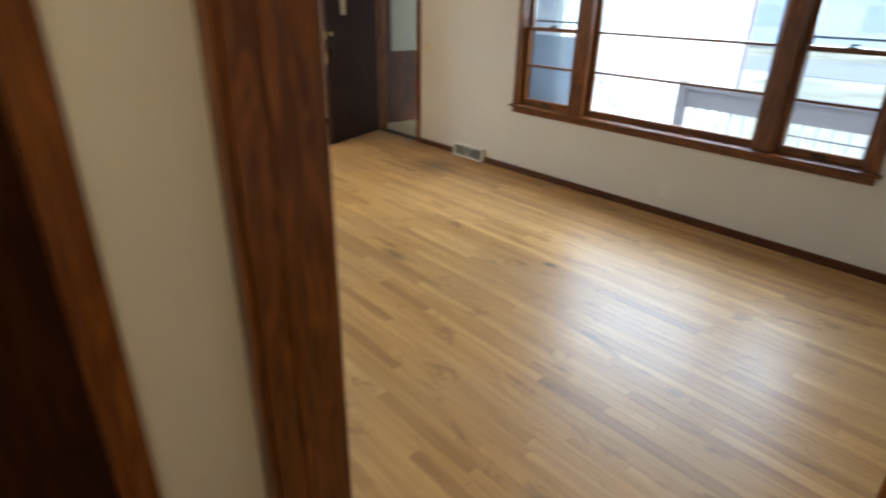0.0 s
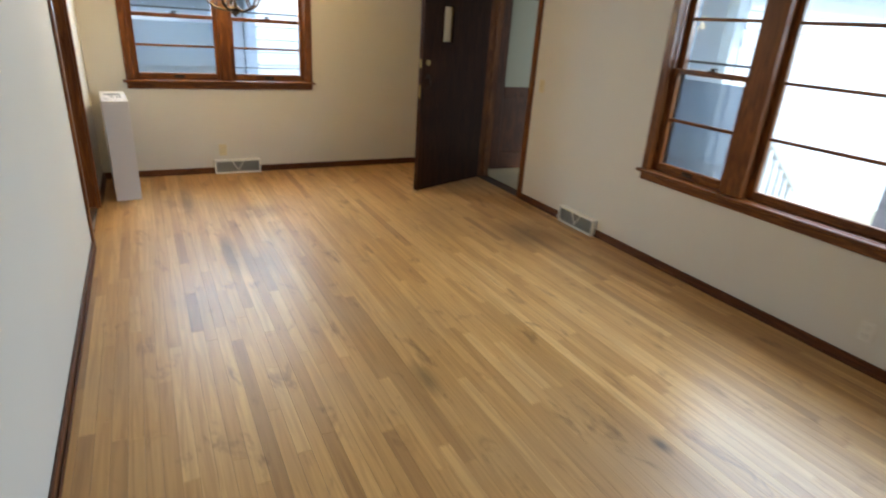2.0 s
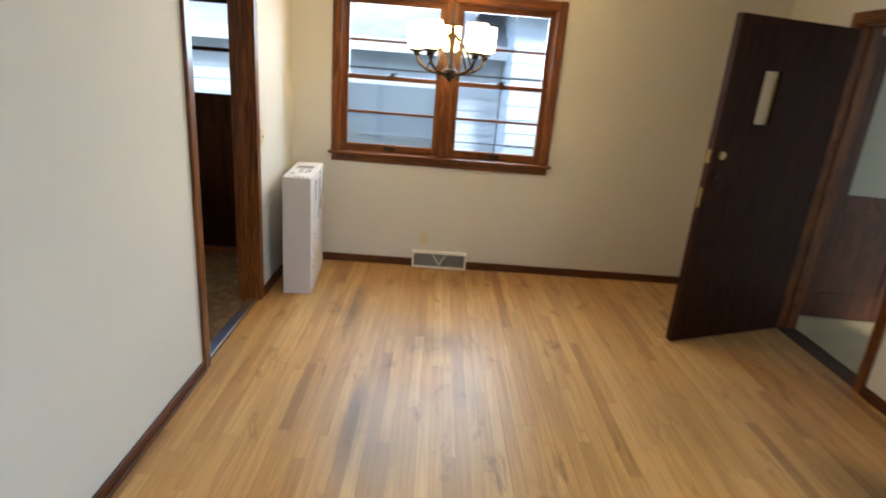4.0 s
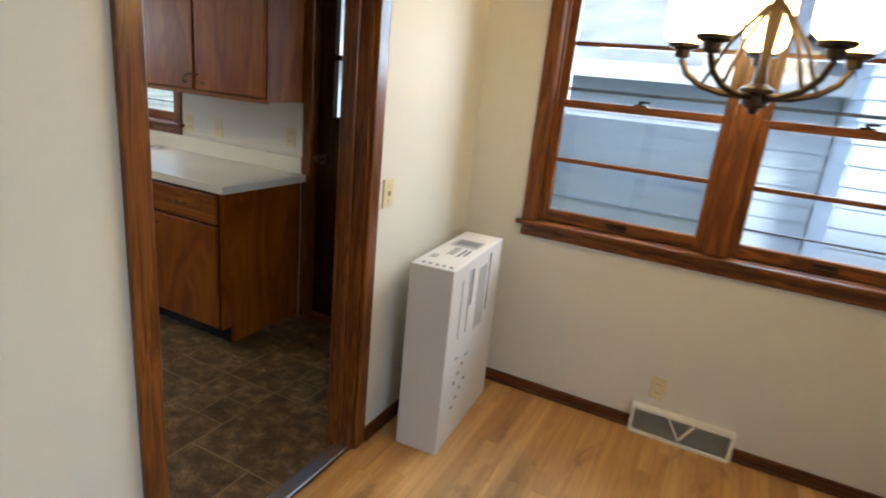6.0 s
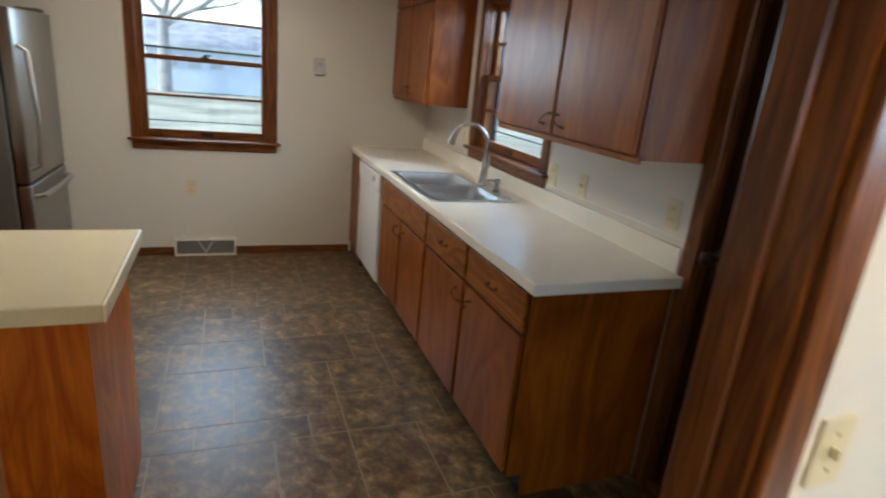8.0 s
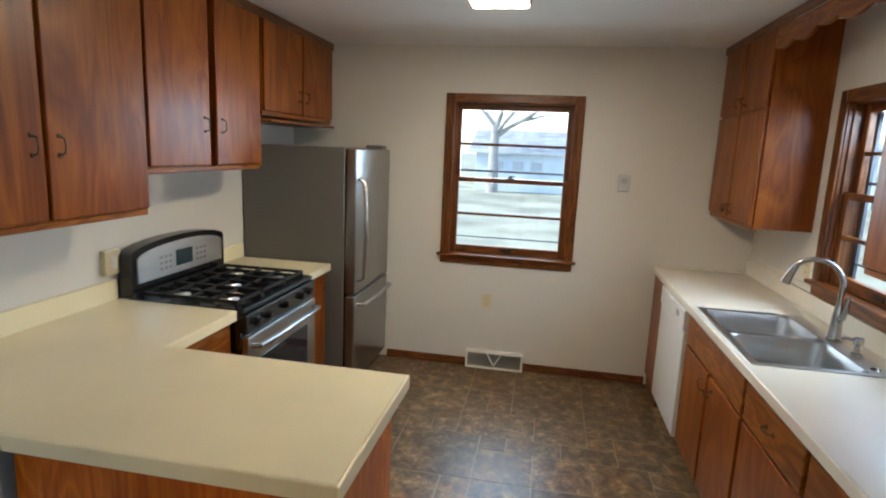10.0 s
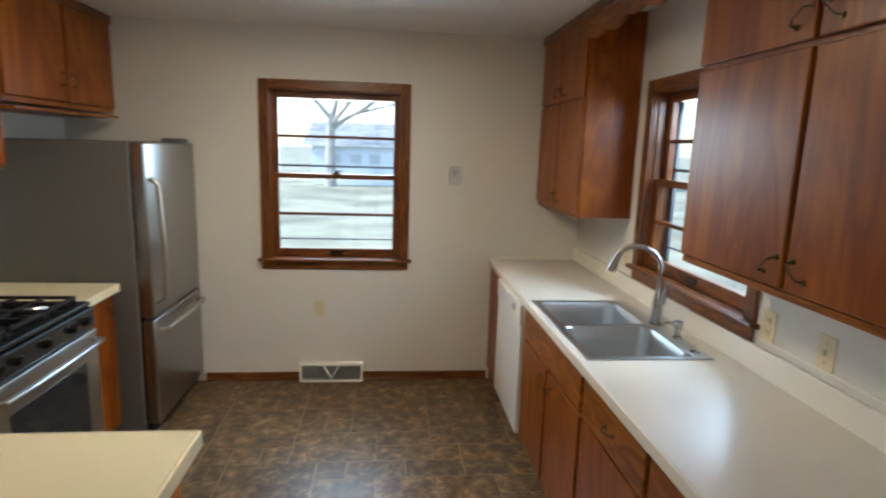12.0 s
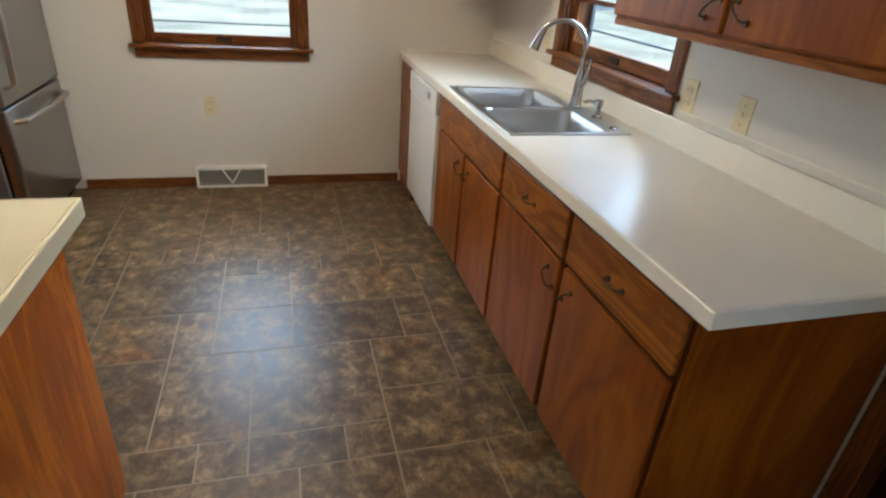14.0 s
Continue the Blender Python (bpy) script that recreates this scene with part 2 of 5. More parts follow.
def glass(name, tint=(0.88, 0.95, 1.0)):
    m, n, l, b = material(name, 0.0)
    t, g, x = n.new("ShaderNodeBsdfTransparent"), n.new("ShaderNodeBsdfGlossy"), n.new("ShaderNodeMixShader")
    w, f, k = n.new("ShaderNodeLayerWeight"), n.new("ShaderNodeMath"), n.new("ShaderNodeMath")
    f.operation, k.operation = "POWER", "MULTIPLY_ADD"
    f.inputs[1].default_value, k.inputs[1].default_value, k.inputs[2].default_value = 5.0, 0.5, 0.03
    l.new(w.outputs["Facing"], f.inputs[0])
    l.new(f.outputs[0], k.inputs[0])
    f = k
    t.inputs[0].default_value = (*tint, 1)
    g.inputs["Roughness"].default_value = 0.02
    l.new(f.outputs[0], x.inputs[0])
    l.new(t.outputs[0], x.inputs[1])
    l.new(g.outputs[0], x.inputs[2])
    l.new(x.outputs[0], n["Material Output"].inputs["Surface"])
    return m


def screen(name, colour, cover):
    m, n, l, b = material(name, 0.8)
    b.inputs["Base Color"].default_value = (*colour, 1)
    t, x = n.new("ShaderNodeBsdfTransparent"), n.new("ShaderNodeMixShader")
    x.inputs[0].default_value = cover
    l.new(t.outputs[0], x.inputs[1])
    l.new(b.outputs[0], x.inputs[2])
    l.new(x.outputs[0], n["Material Output"].inputs["Surface"])
    return m


def glow(name, colour, strength, base=(0.9, 0.85, 0.7)):
    m, n, l, b = material(name, 0.35)
    b.inputs["Base Color"].default_value = (*base, 1)
    b.inputs["Emission Color"].default_value = (*colour, 1)
    b.inputs["Emission Strength"].default_value = strength
    return m


WALL = plain("wall_paint", (0.70, 0.672, 0.61), 0.75, grain=260, vary=0.03, relief=0.12, blotch=0.8)
CEIL = plain("ceiling_paint", (0.80, 0.79, 0.76), 0.85, grain=160, vary=0.03, relief=0.2)
TRIM = wood("stained_trim", (0.11, 0.031, 0.007), (0.27, 0.092, 0.020), 0.34, along=2, size=0.8, coat=0.25)
TRIM_X = wood("stained_trim_level", (0.11, 0.031, 0.007), (0.27, 0.092, 0.020), 0.34, along=0, size=0.8, coat=0.25)
BASE_L = wood("dark_baseboard", (0.07, 0.021, 0.007), (0.15, 0.05, 0.017), 0.42, along=0)
CAB = wood("stained_birch", (0.25, 0.055, 0.004), (0.41, 0.118, 0.009), 0.36, along=2, size=2.4, figure=1.0, vary=0.14, coat=0.08, stretch=5.0)
CAB_X = wood("stained_birch_level", (0.22, 0.058, 0.005), (0.45, 0.150, 0.020), 0.36, along=0, size=1.4, vary=0.12, coat=0.08, stretch=6.0)
PANEL = wood("orange_panel", (0.52, 0.112, 0.007), (0.78, 0.225, 0.019), 0.34, along=2, size=2.0, figure=1.3, coat=0.1, stretch=5.0)
CAB_DARK = wood("stained_frame", (0.075, 0.017, 0.003), (0.14, 0.036, 0.006), 0.4, along=2)
DOOR_DARK = wood("dark_door", (0.028, 0.010, 0.004), (0.056, 0.020, 0.007), 0.5, along=2, size=1.2)
DOOR_RED = wood("red_brown_door", (0.06, 0.017, 0.006), (0.125, 0.038, 0.012), 0.4, along=2)
DOOR_DARK.node_tree.nodes["Principled BSDF"].inputs["Specular IOR Level"].default_value = 0.08
OAK, OAK_REST = oak_strip("oak_strip"), oak_strip("oak_strip_rest", True)
GAP = plain("floor_gap", (0.07, 0.038, 0.018), 0.8)
VINYL = vinyl("stone_vinyl")
GROUT = plain("vinyl_joint", (0.28, 0.22, 0.145), 0.5, vary=0.2)
# same laminate as COUNTER, with warm lamplight put into the colour
COUNTER_WARM_LIT = plain("warm_lit_laminate", (0.90, 0.81, 0.56), 0.24, grain=420, vary=0.04, blotch=2)
COUNTER = plain("laminate", (0.84, 0.80, 0.70), 0.27, grain=420, vary=0.04, blotch=2)
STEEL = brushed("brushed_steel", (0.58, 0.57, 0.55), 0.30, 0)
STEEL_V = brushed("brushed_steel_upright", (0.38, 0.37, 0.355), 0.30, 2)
CONSOLE = brushed("console_steel", (0.80, 0.79, 0.77), 0.5, 0)
SINK_STEEL = brushed("sink_steel", (0.56, 0.555, 0.54), 0.34, 0)
NICKEL = brushed("satin_nickel", (0.48, 0.46, 0.43), 0.22, 2)
FRIDGE_SIDE = plain("grey_enamel", (0.135, 0.132, 0.122), 0.45, vary=0.05)
BLACK = plain("black_enamel", (0.012, 0.012, 0.013), 0.2, vary=0.2)
IRON = plain("cast_iron", (0.009, 0.009, 0.009), 0.75, grain=120, relief=0.3)
DARK_GLASS = plain("oven_glass", (0.02, 0.022, 0.025), 0.06, vary=0.1)
WHITE = plain("white_enamel", (0.80, 0.79, 0.76), 0.3, vary=0.03)
VENT_W = plain("vent_paint", (0.88, 0.86, 0.79), 0.45, vary=0.06)
VENT_IN = plain("vent_inside", (0.36, 0.36, 0.32), 0.6)
VENT_K = plain("vent_dark", (0.02, 0.016, 0.014), 0.5)
IVORY = plain("ivory_plastic", (0.70, 0.61, 0.40), 0.35, vary=0.05)
PLATE_W = plain("white_plastic", (0.76, 0.74, 0.68), 0.35, vary=0.04)
BRONZE = plain("oiled_bronze", (0.045, 0.028, 0.018), 0.4, 0.7)
BRASS = plain("aged_brass", (0.42, 0.30, 0.12), 0.35, 0.9)
PULL = plain("antique_pull", (0.13, 0.085, 0.045), 0.36, 0.85)
CARTON = plain("white_carton", (0.72, 0.69, 0.68), 0.6, grain=90, vary=0.03)
INK = plain("black_ink", (0.07, 0.07, 0.075), 0.6)
INK_G = plain("grey_ink", (0.42, 0.41, 0.41), 0.6)
METAL_STRIP = brushed("threshold_metal", (0.7, 0.69, 0.66), 0.3, 1)
# pane tint carries some of the blue cast of the daylight
GLASS = glass("window_glass")
FROST = plain("frosted_glass", (0.33, 0.33, 0.25), 0.35, vary=0.04)
FROST.node_tree.nodes["Principled BSDF"].inputs["Transmission Weight"].default_value = 0.0
SCREEN = screen("insect_mesh", (0.30, 0.37, 0.45), 0.62)
STORM = plain("storm_frame", (0.10, 0.10, 0.11), 0.5)
TRACK = plain("sash_track", (0.55, 0.56, 0.55), 0.5)
SHADE = glow("lit_shade", (1.0, 0.69, 0.26), 5.0)
BULB = glow("lit_bulb", (1.0, 0.76, 0.40), 75.0)
TUBE = glow("lit_diffuser", (1.0, 0.86, 0.65), 27.0)
HALL_GLOW = glow("lit_bowl", (1.0, 0.80, 0.50), 11.0)
GLASS_DOOR = plain("display", (0.03, 0.06, 0.07), 0.1)
LINO = plain("entry_lino", (0.50, 0.42, 0.24), 0.4, grain=60, vary=0.15)
# white siding, with the sky's blue light mixed into its colour
SIDING = plain("blue_lit_siding", (0.72, 0.78, 0.86), 0.6, vary=0.05)
# white siding with shade put into its colour; post and panes reuse it
SIDING_SHADED = plain("shaded_siding", (0.52, 0.57, 0.63), 0.6, vary=0.06)
ROOF = plain("shingles", (0.40, 0.40, 0.41), 0.9, grain=40, vary=0.25)
GRASS = plain("dry_grass", (0.40, 0.38, 0.27), 0.95, grain=8, vary=0.35, relief=0.4, blotch=0.4)
ASPHALT = plain("pale_road", (0.30, 0.30, 0.31), 0.9, grain=60, vary=0.1)
CONCRETE = plain("concrete", (0.55, 0.54, 0.52), 0.9, grain=25, vary=0.1)
RAIL = plain("rail_stain", (0.27, 0.235, 0.25), 0.7, vary=0.15)
RAIL_W = plain("rail_white", (0.72, 0.72, 0.72), 0.6)
# paler than bare bark: bright outdoor haze is put into the colour
BARK_HAZY = plain("hazy_bark", (0.46, 0.43, 0.40), 0.9, grain=14, vary=0.3, relief=0.6)


# ---- walls, floors, ceiling ----
def wall_mesh(name, m, u0, u1, y0, y1, z0, z1, holes, label):
    """A wall along local x from u0 to u1, between y0 and y1, with holes (u0, u1, z0, z1)."""
    bm = bmesh.new()
    u = u0
    for a, b, c, d in sorted(holes):
        if a > u:
            box(bm, u, a, y0, y1, z0, z1)
        if c > z0:
            box(bm, a, b, y0, y1, z0, c)
        if d < z1:
            box(bm, a, b, y0, y1, d, z1)
        u = b
    if u < u1:
        box(bm, u, u1, y0, y1, z0, z1)
    ob = part(name, bm, WALL)
    ob.matrix_basis = m
    return tagged(ob, label, "wall", kind="structure")


# window openings: left, right, bottom, top in each wall's own level axis
N_WIN = (0.51, 2.115, 0.915, 2.06)
KN_WIN = (-3.00, -2.045, 1.09, 2.02)
W_WIN = (3.914, 4.817, 0.905, 2.055)
E_WIN = (-2.937, 0.005, 0.675, 2.08)
SIDE_DOOR = (-0.888, -0.032, 0.0, 2.05)
FRONT_DOOR = (-5.345, -4.50, 0.0, 2.05)
KITCHEN_DOOR = (4.30, 5.185, 0.0, 2.05)

wall_mesh("wall_north", NORTH, XK - T, XE + T, 0, T, 0, ZC, [KN_WIN, SIDE_DOOR, N_WIN], "cream painted plaster outer wall with two windows and a door")
wall_mesh("wall_east", EAST, -YN, -YL, 0, T, 0, ZC, [FRONT_DOOR, E_WIN], "off-white painted front wall with a wide window")
wall_mesh("wall_west", WEST, YS, YN, 0, T, 0, ZC, [W_WIN], "cream painted kitchen end wall with one window")
wall_mesh("wall_partition", PARTITION, JY, YN, 0, XW - XWK, 0, ZC, [KITCHEN_DOOR], "cream painted partition with an open doorway")
wall_mesh("wall_south_kitchen", SOUTH, -XWK, -XK + T, 0, 0.12, 0, ZC, [], "cream painted kitchen wall behind the stove")
tagged(part("wall_stub", boxes((-0.90, XWK, YS, 3.29, 0, ZC)), WALL), "cream painted wall block beside the peninsula", "wall", kind="structure")
tagged(part("wall_south_living", boxes((-1.6, XE + T, YL - T, YL, 0, ZC)), WALL), "cream painted end wall of the living room", "wall", kind="structure")
tagged(part("wall_hall_north", boxes((-1.6, -1.19, JY + 0.07, JY + 0.19, 0, ZC), (-0.37, XWK, JY + 0.07, JY + 0.19, 0, ZC), (-1.19, -0.37, JY + 0.07, JY + 0.19, 2.03, ZC)), WALL), "cream painted hall wall", "wall", kind="structure")
tagged(part("wall_hall_end", boxes((-1.72, -1.6, YL - T, JY + 0.19, 0, ZC)), WALL), "cream painted end wall of the hall", "wall", kind="structure")
tagged(part("wall_partition_south", boxes((XW - 0.2, XW, YL, -0.80, 0, ZC), (XW - 0.2, XW, -0.80, JY, 2.05, ZC), (XW - 0.2, XWK - 0.001, JY, JY + 0.069, 0, ZC)), WALL), "cream painted partition beside the hall opening", "wall", kind="structure")
tagged(part("ceiling", boxes((XK - T, XE + T, YL - T, YN + T, ZC, ZC + 0.15)), CEIL), "white painted ceiling", "ceiling", kind="structure")
tagged(part("roof", boxes((XK - 0.6, XE + 0.9, YL - 0.6, YN + 0.55, ZC + 0.16, ZC + 0.3)), ROOF), "low roof slab with overhanging eaves", "roof", kind="structure")

wood_floor = tagged(part("floor", boxes((-1.6, XE, YL, YN, -0.12, -0.006), (XE, XE + T, 4.50, 5.345, -0.12, -0.004)), GAP), "pale worn oak strip floor", "floor", kind="structure")
vinyl_floor = tagged(part("floor_kitchen", boxes((XK, XW - 0.06, YS, YN, -0.003, 0.0)), GROUT), "brown stone-look vinyl floor", "floor", kind="structure")
tagged(part("threshold", boxes((XW - 0.08, XW - 0.015, 4.30, 5.185, -0.004, 0.010), bevel=0.004), METAL_STRIP), "worn metal threshold strip in the doorway", "threshold", kind="structure")


def board_run(name, m, spans, mat, h=0.062, d=0.014):
    bm = bmesh.new()
    for a, b in spans:
        box(bm, a, b, -d, 0.0, 0, h, bevel=0.004)
        box(bm, a, b, -d - 0.011, -d + 0.001, 0, 0.018, bevel=0.005)
    ob = part(name, bm, mat)
    ob.matrix_basis = m
    return tagged(ob, "stained wooden baseboard with shoe moulding", "baseboard", kind="structure")


board_run("baseboard", NORTH, [(XW, XE)], BASE_L)
board_run("baseboard", EAST, [(-YN, -5.405), (-4.44, 2.4)], BASE_L)
board_run("baseboard", PARTITION, [(JY + 0.07, 4.24), (5.245, YN)], BASE_L)
board_run("baseboard", WEST, [(3.45, 5.47)], TRIM_X)


# ---- windows ----
def sash(win, name, a, b, z0, z1, y, bars, rail_low, rail_top):
    """A wooden sash with level muntins and its panes; y: its inner face."""
    s = 0.045
    d = 0.035
    part(name, boxes((a, a + s, y, y + d, z0, z1), (b - s, b, y, y + d, z0, z1), bevel=0.004), TRIM, win)
    fr = part("sash_rail", boxes((a + s, b - s, y, y + d, z0, z0 + rail_low), (a + s, b - s, y, y + d, z1 - rail_top, z1), bevel=0.004), TRIM_X, win)
    lo, hi = z0 + rail_low, z1 - rail_top
    cuts = [lo] + [lo + (hi - lo) * (k + 1) / (bars + 1) for k in range(bars)] + [hi]
    for z in cuts[1:-1]:
        part("muntin", boxes((a + s, b - s, y + 0.004, y + d, z - 0.010, z + 0.010), bevel=0.003), TRIM_X, win)
    for p, q in zip(cuts, cuts[1:]):
        pane = part("pane", boxes((a + s, b - s, y + 0.016, y + 0.019, p + 0.008, q - 0.008)), GLASS, win)
        pane.visible_shadow = False


def double_hung(win, a, b, z0, z1, lock=True, bars=1, meshed=False):
    zm = (z0 + z1) / 2
    sash(win, "lower_sash", a, b, z0, zm + 0.018, 0.035, bars, 0.06, 0.034)
    sash(win, "upper_sash", a, b, zm - 0.018, z1, 0.074, bars, 0.034, 0.045)
    if lock:
        bm = boxes(((a + b) / 2 - 0.03, (a + b) / 2 + 0.03, 0.038, 0.07, zm + 0.018, zm + 0.026), bevel=0.003)
        cyl(bm, ((a + b) / 2, 0.05, zm + 0.024), ((a + b) / 2, 0.05, zm + 0.04), 0.012)
        box(bm, (a + b) / 2 - 0.006, (a + b) / 2 + 0.04, 0.042, 0.054, zm + 0.032, zm + 0.042, bevel=0.003)
        part("sash_lock", bm, BRONZE, win, "dark metal sash lock")
    lift = boxes(((a + b) / 2 - 0.045, (a + b) / 2 + 0.045, 0.022, 0.036, z0 + 0.018, z0 + 0.026), ((a + b) / 2 - 0.045, (a + b) / 2 + 0.045, 0.030, 0.036, z0 + 0.022, z0 + 0.046), bevel=0.002)
    part("sash_lift", lift, BRONZE, win, "dark metal sash lift")
    mesh = part("insect_screen", boxes((a + 0.03, b - 0.03, 0.122, 0.124, z0 + 0.03, zm - 0.05)), SCREEN, win, "grey insect mesh") if meshed else None
    if mesh:
        mesh.visible_shadow = False
    # storm window outside
    o = 0.128
    part("storm_frame", boxes((a, a + 0.03, o, o + 0.015, z0, z1), (b - 0.03, b, o, o + 0.015, z0, z1),
                              (a + 0.03, b - 0.03, o, o + 0.015, z0 + 0.0, z0 + 0.03), (a + 0.03, b - 0.03, o, o + 0.015, z1 - 0.03, z1),
                              (a + 0.03, b - 0.03, o, o + 0.015, zm + 0.06, zm + 0.075), (a + 0.03, b - 0.03, o, o + 0.015, z0 + 0.11, z0 + 0.118)), STORM, win, "grey metal storm window frame")


def window(name, m, hole, units, label, picture=None):
    """A trimmed window; units: (left, right) of each double-hung unit; picture: (left, right) of a fixed light."""
    a, b, z0, z1 = hole
    win = thing(name, m, label, "window", kind="structure")
    c = 0.066
    part("casing", boxes((a - c + 0.012, a + 0.012, -0.018, 0.0, z0 - 0.0, z1 + c - 0.012), bevel=0.005), TRIM, win)
    part("casing", boxes((b - 0.012, b + c - 0.012, -0.018, 0.0, z0 - 0.0, z1 + c - 0.012), bevel=0.005), TRIM, win)
    part("head_casing", boxes((a + 0.012, b - 0.012, -0.018, 0.0, z1 - 0.012, z1 + c - 0.012), bevel=0.005), TRIM_X, win)
    part("stool", boxes((a - c - 0.012, b + c + 0.012, -0.045, -0.002, z0 - 0.022, z0 + 0.0), (a + 0.002, b - 0.002, -0.002, 0.125, z0 - 0.022, z0 + 0.002), bevel=0.006, seg=2), TRIM_X, win)
    part("apron", boxes((a - c + 0.014, b + c - 0.014, -0.016, -0.001, z0 - 0.078, z0 - 0.022), bevel=0.004), TRIM_X, win)
    jam = boxes((a, a + 0.014, 0.001, T, z0, z1), (b - 0.014, b, 0.001, T, z0, z1), (a + 0.014, b - 0.014, 0.001, T, z1 - 0.014, z1))
    part("jamb", jam, TRIM, win)
    part("outer_sill", boxes((a, b, 0.125, T + 0.04, z0 - 0.04, z0 + 0.001)), RAIL_W, win)
    edges = sorted([p for u in units + ([picture] if picture else []) for p in u])
    for p, q in zip(edges[1:-1:2], edges[2:-1:2]):
        if q - p > 0.01:
            part("mullion", boxes((p, q, 0.012, T, z0 + 0.002, z1 - 0.014), bevel=0.004), TRIM, win)
            part("mullion_casing", boxes((p - 0.004, q + 0.004, -0.016, 0.012, z0 + 0.002, z1 - 0.012), bevel=0.005), TRIM, win)
    for p, q in units:
        double_hung(win, p, q, z0 + 0.002, z1 - 0.014, meshed=(name, p) in (("window_1", 0.524), ("window_4", -2.923)))
        part("sash_track", boxes((p, p + 0.012, 0.022, 0.034, z0 + 0.002, z1 - 0.014), (q - 0.012, q, 0.022, 0.034, z0 + 0.002, z1 - 0.014)), TRIM, win)
    if picture:
        sash(win, "fixed_sash", picture[0], picture[1], z0 + 0.002, z1 - 0.014, 0.05, 3, 0.055, 0.045)
    return win


window("window_1", NORTH, N_WIN, [(0.524, 1.285), (1.375, 2.101)], "stained wood double window with bars, bright daylight outside")
window("window_2", NORTH, KN_WIN, [(-2.986, -2.059)], "stained wood double-hung window over the kitchen sink")
window("window_3", WEST, W_WIN, [(3.928, 4.803)], "stained wood double-hung window in the kitchen end wall")
window("window_4", EAST, E_WIN, [(-2.923, -2.325), (-0.575, -0.009)], "wide stained wood picture window between two double-hung sashes", picture=(-2.175, -0.695))


# ---- doors ----
def door_trim(name, m, hole, depth, sides=(0,), label="stained wooden door casing and jamb", cut=0.0):
    a, b, _, z1 = hole
    t = thing(name, m, label, "door frame", kind="structure")
    part("jamb", boxes((a, a + 0.018, 0.0, depth, 0.0, z1), (b - 0.018, b, 0.0, depth, 0.0, z1), (a + 0.018, b - 0.018, 0.0, depth, z1 - 0.018, z1)), TRIM, t)
    part("door_stop", boxes((a + 0.018, a + 0.029, depth * 0.45, depth * 0.45 + 0.035, 0, z1 - 0.018), (b - 0.029, b - 0.018, depth * 0.45, depth * 0.45 + 0.035, 0, z1 - 0.018),
                            (a + 0.029, b - 0.029, depth * 0.45, depth * 0.45 + 0.035, z1 - 0.029, z1 - 0.018), bevel=0.003), TRIM, t)
    for s in sides:
        y0, y1 = (-0.018, 0.0) if s == 0 else (depth, depth + 0.018)
        for x0, x1 in ((a - 0.058, a + 0.008), (b - 0.008, b + 0.058)):
            part("casing", boxes((x0, x1, y0, y1, 0.0, z1 + 0.058), bevel=0.006, seg=2), TRIM, t)
        part("head_casing", boxes((a + 0.008, b - 0.008, y0, y1, z1 - 0.008, z1 + 0.058), bevel=0.006, seg=2), TRIM_X, t)
    return t


door_trim("door_frame_1", PARTITION, KITCHEN_DOOR, XW - XWK, (0, 1))
door_trim("door_frame_2", EAST, FRONT_DOOR, T, (0,))
door_trim("door_frame_3", NORTH, SIDE_DOOR, T, (0,))
door_trim("door_frame_4", PARTITION, (-0.80, JY, 0, 2.05), 0.20, (0, 1))
door_trim("door_frame_5", pose(0, JY + 0.07, 0), (-1.19, -0.37, 0, 2.03), 0.1, (0,))


def lever_set(parent, x, y, z, away):
    bm = cyl(bmesh.new(), (x, y, z), (x, y + 0.012 * away, z), 0.03, n=24)
    cyl(bm, (x, y, z), (x, y + 0.05 * away, z), 0.011)
    part("rose", bm, BRONZE, parent, "dark metal door rose", smooth=True)


# front door, standing open into the room
fd = thing("door_1", pose(XE - 0.02, 5.32, 0.006, 0, 0, 200.5), "dark brown wooden front door standing open with a small lite", "door", kind="structure")
DW = 0.96
part("leaf", boxes((0, 0.56, -0.022, 0.022, 0, 2.0), (0.70, DW, -0.022, 0.022, 0, 2.0), (0.56, 0.70, -0.022, 0.022, 0, 1.40), (0.56, 0.70, -0.022, 0.022, 1.72, 2.0)), DOOR_DARK, fd)
part("lite_frame", boxes((0.55, 0.567, -0.028, 0.028, 1.39, 1.73), (0.693, 0.71, -0.028, 0.028, 1.39, 1.73), (0.567, 0.693, -0.028, 0.028, 1.39, 1.407), (0.567, 0.693, -0.028, 0.028, 1.713, 1.73), bevel=0.003), DOOR_DARK, fd)
part("lite", boxes((0.56, 0.70, -0.004, 0.004, 1.40, 1.72)), plain("amber_lite", (0.60, 0.47, 0.24), 0.3, vary=0.08), fd, "pale amber textured glass lite")
for side in (-1, 1):
    bm = cyl(bmesh.new(), (DW - 0.07, 0.022 * side, 1.10), (DW - 0.07, 0.034 * side, 1.10), 0.024, n=20)
    tube(bm, [(DW - 0.07, 0.03 * side, 1.12), (DW - 0.075, 0.055 * side, 1.10), (DW - 0.085, 0.06 * side, 1.05), (DW - 0.08, 0.045 * side, 1.0), (DW - 0.07, 0.025 * side, 0.99)], 0.007)
    part("handle", bm, BRONZE, fd, "dark metal grip handle", smooth=True)
part("deadbolt", cyl(bmesh.new(), (DW - 0.07, -0.04, 1.22), (DW - 0.07, 0.04, 1.22), 0.024, n=20), BRASS, fd, "aged metal deadbolt", smooth=True)
part("latch_plate", boxes((DW, DW + 0.002, -0.012, 0.012, 0.90, 1.02), (DW, DW + 0.002, -0.012, 0.012, 1.17, 1.25)), BRASS, fd)
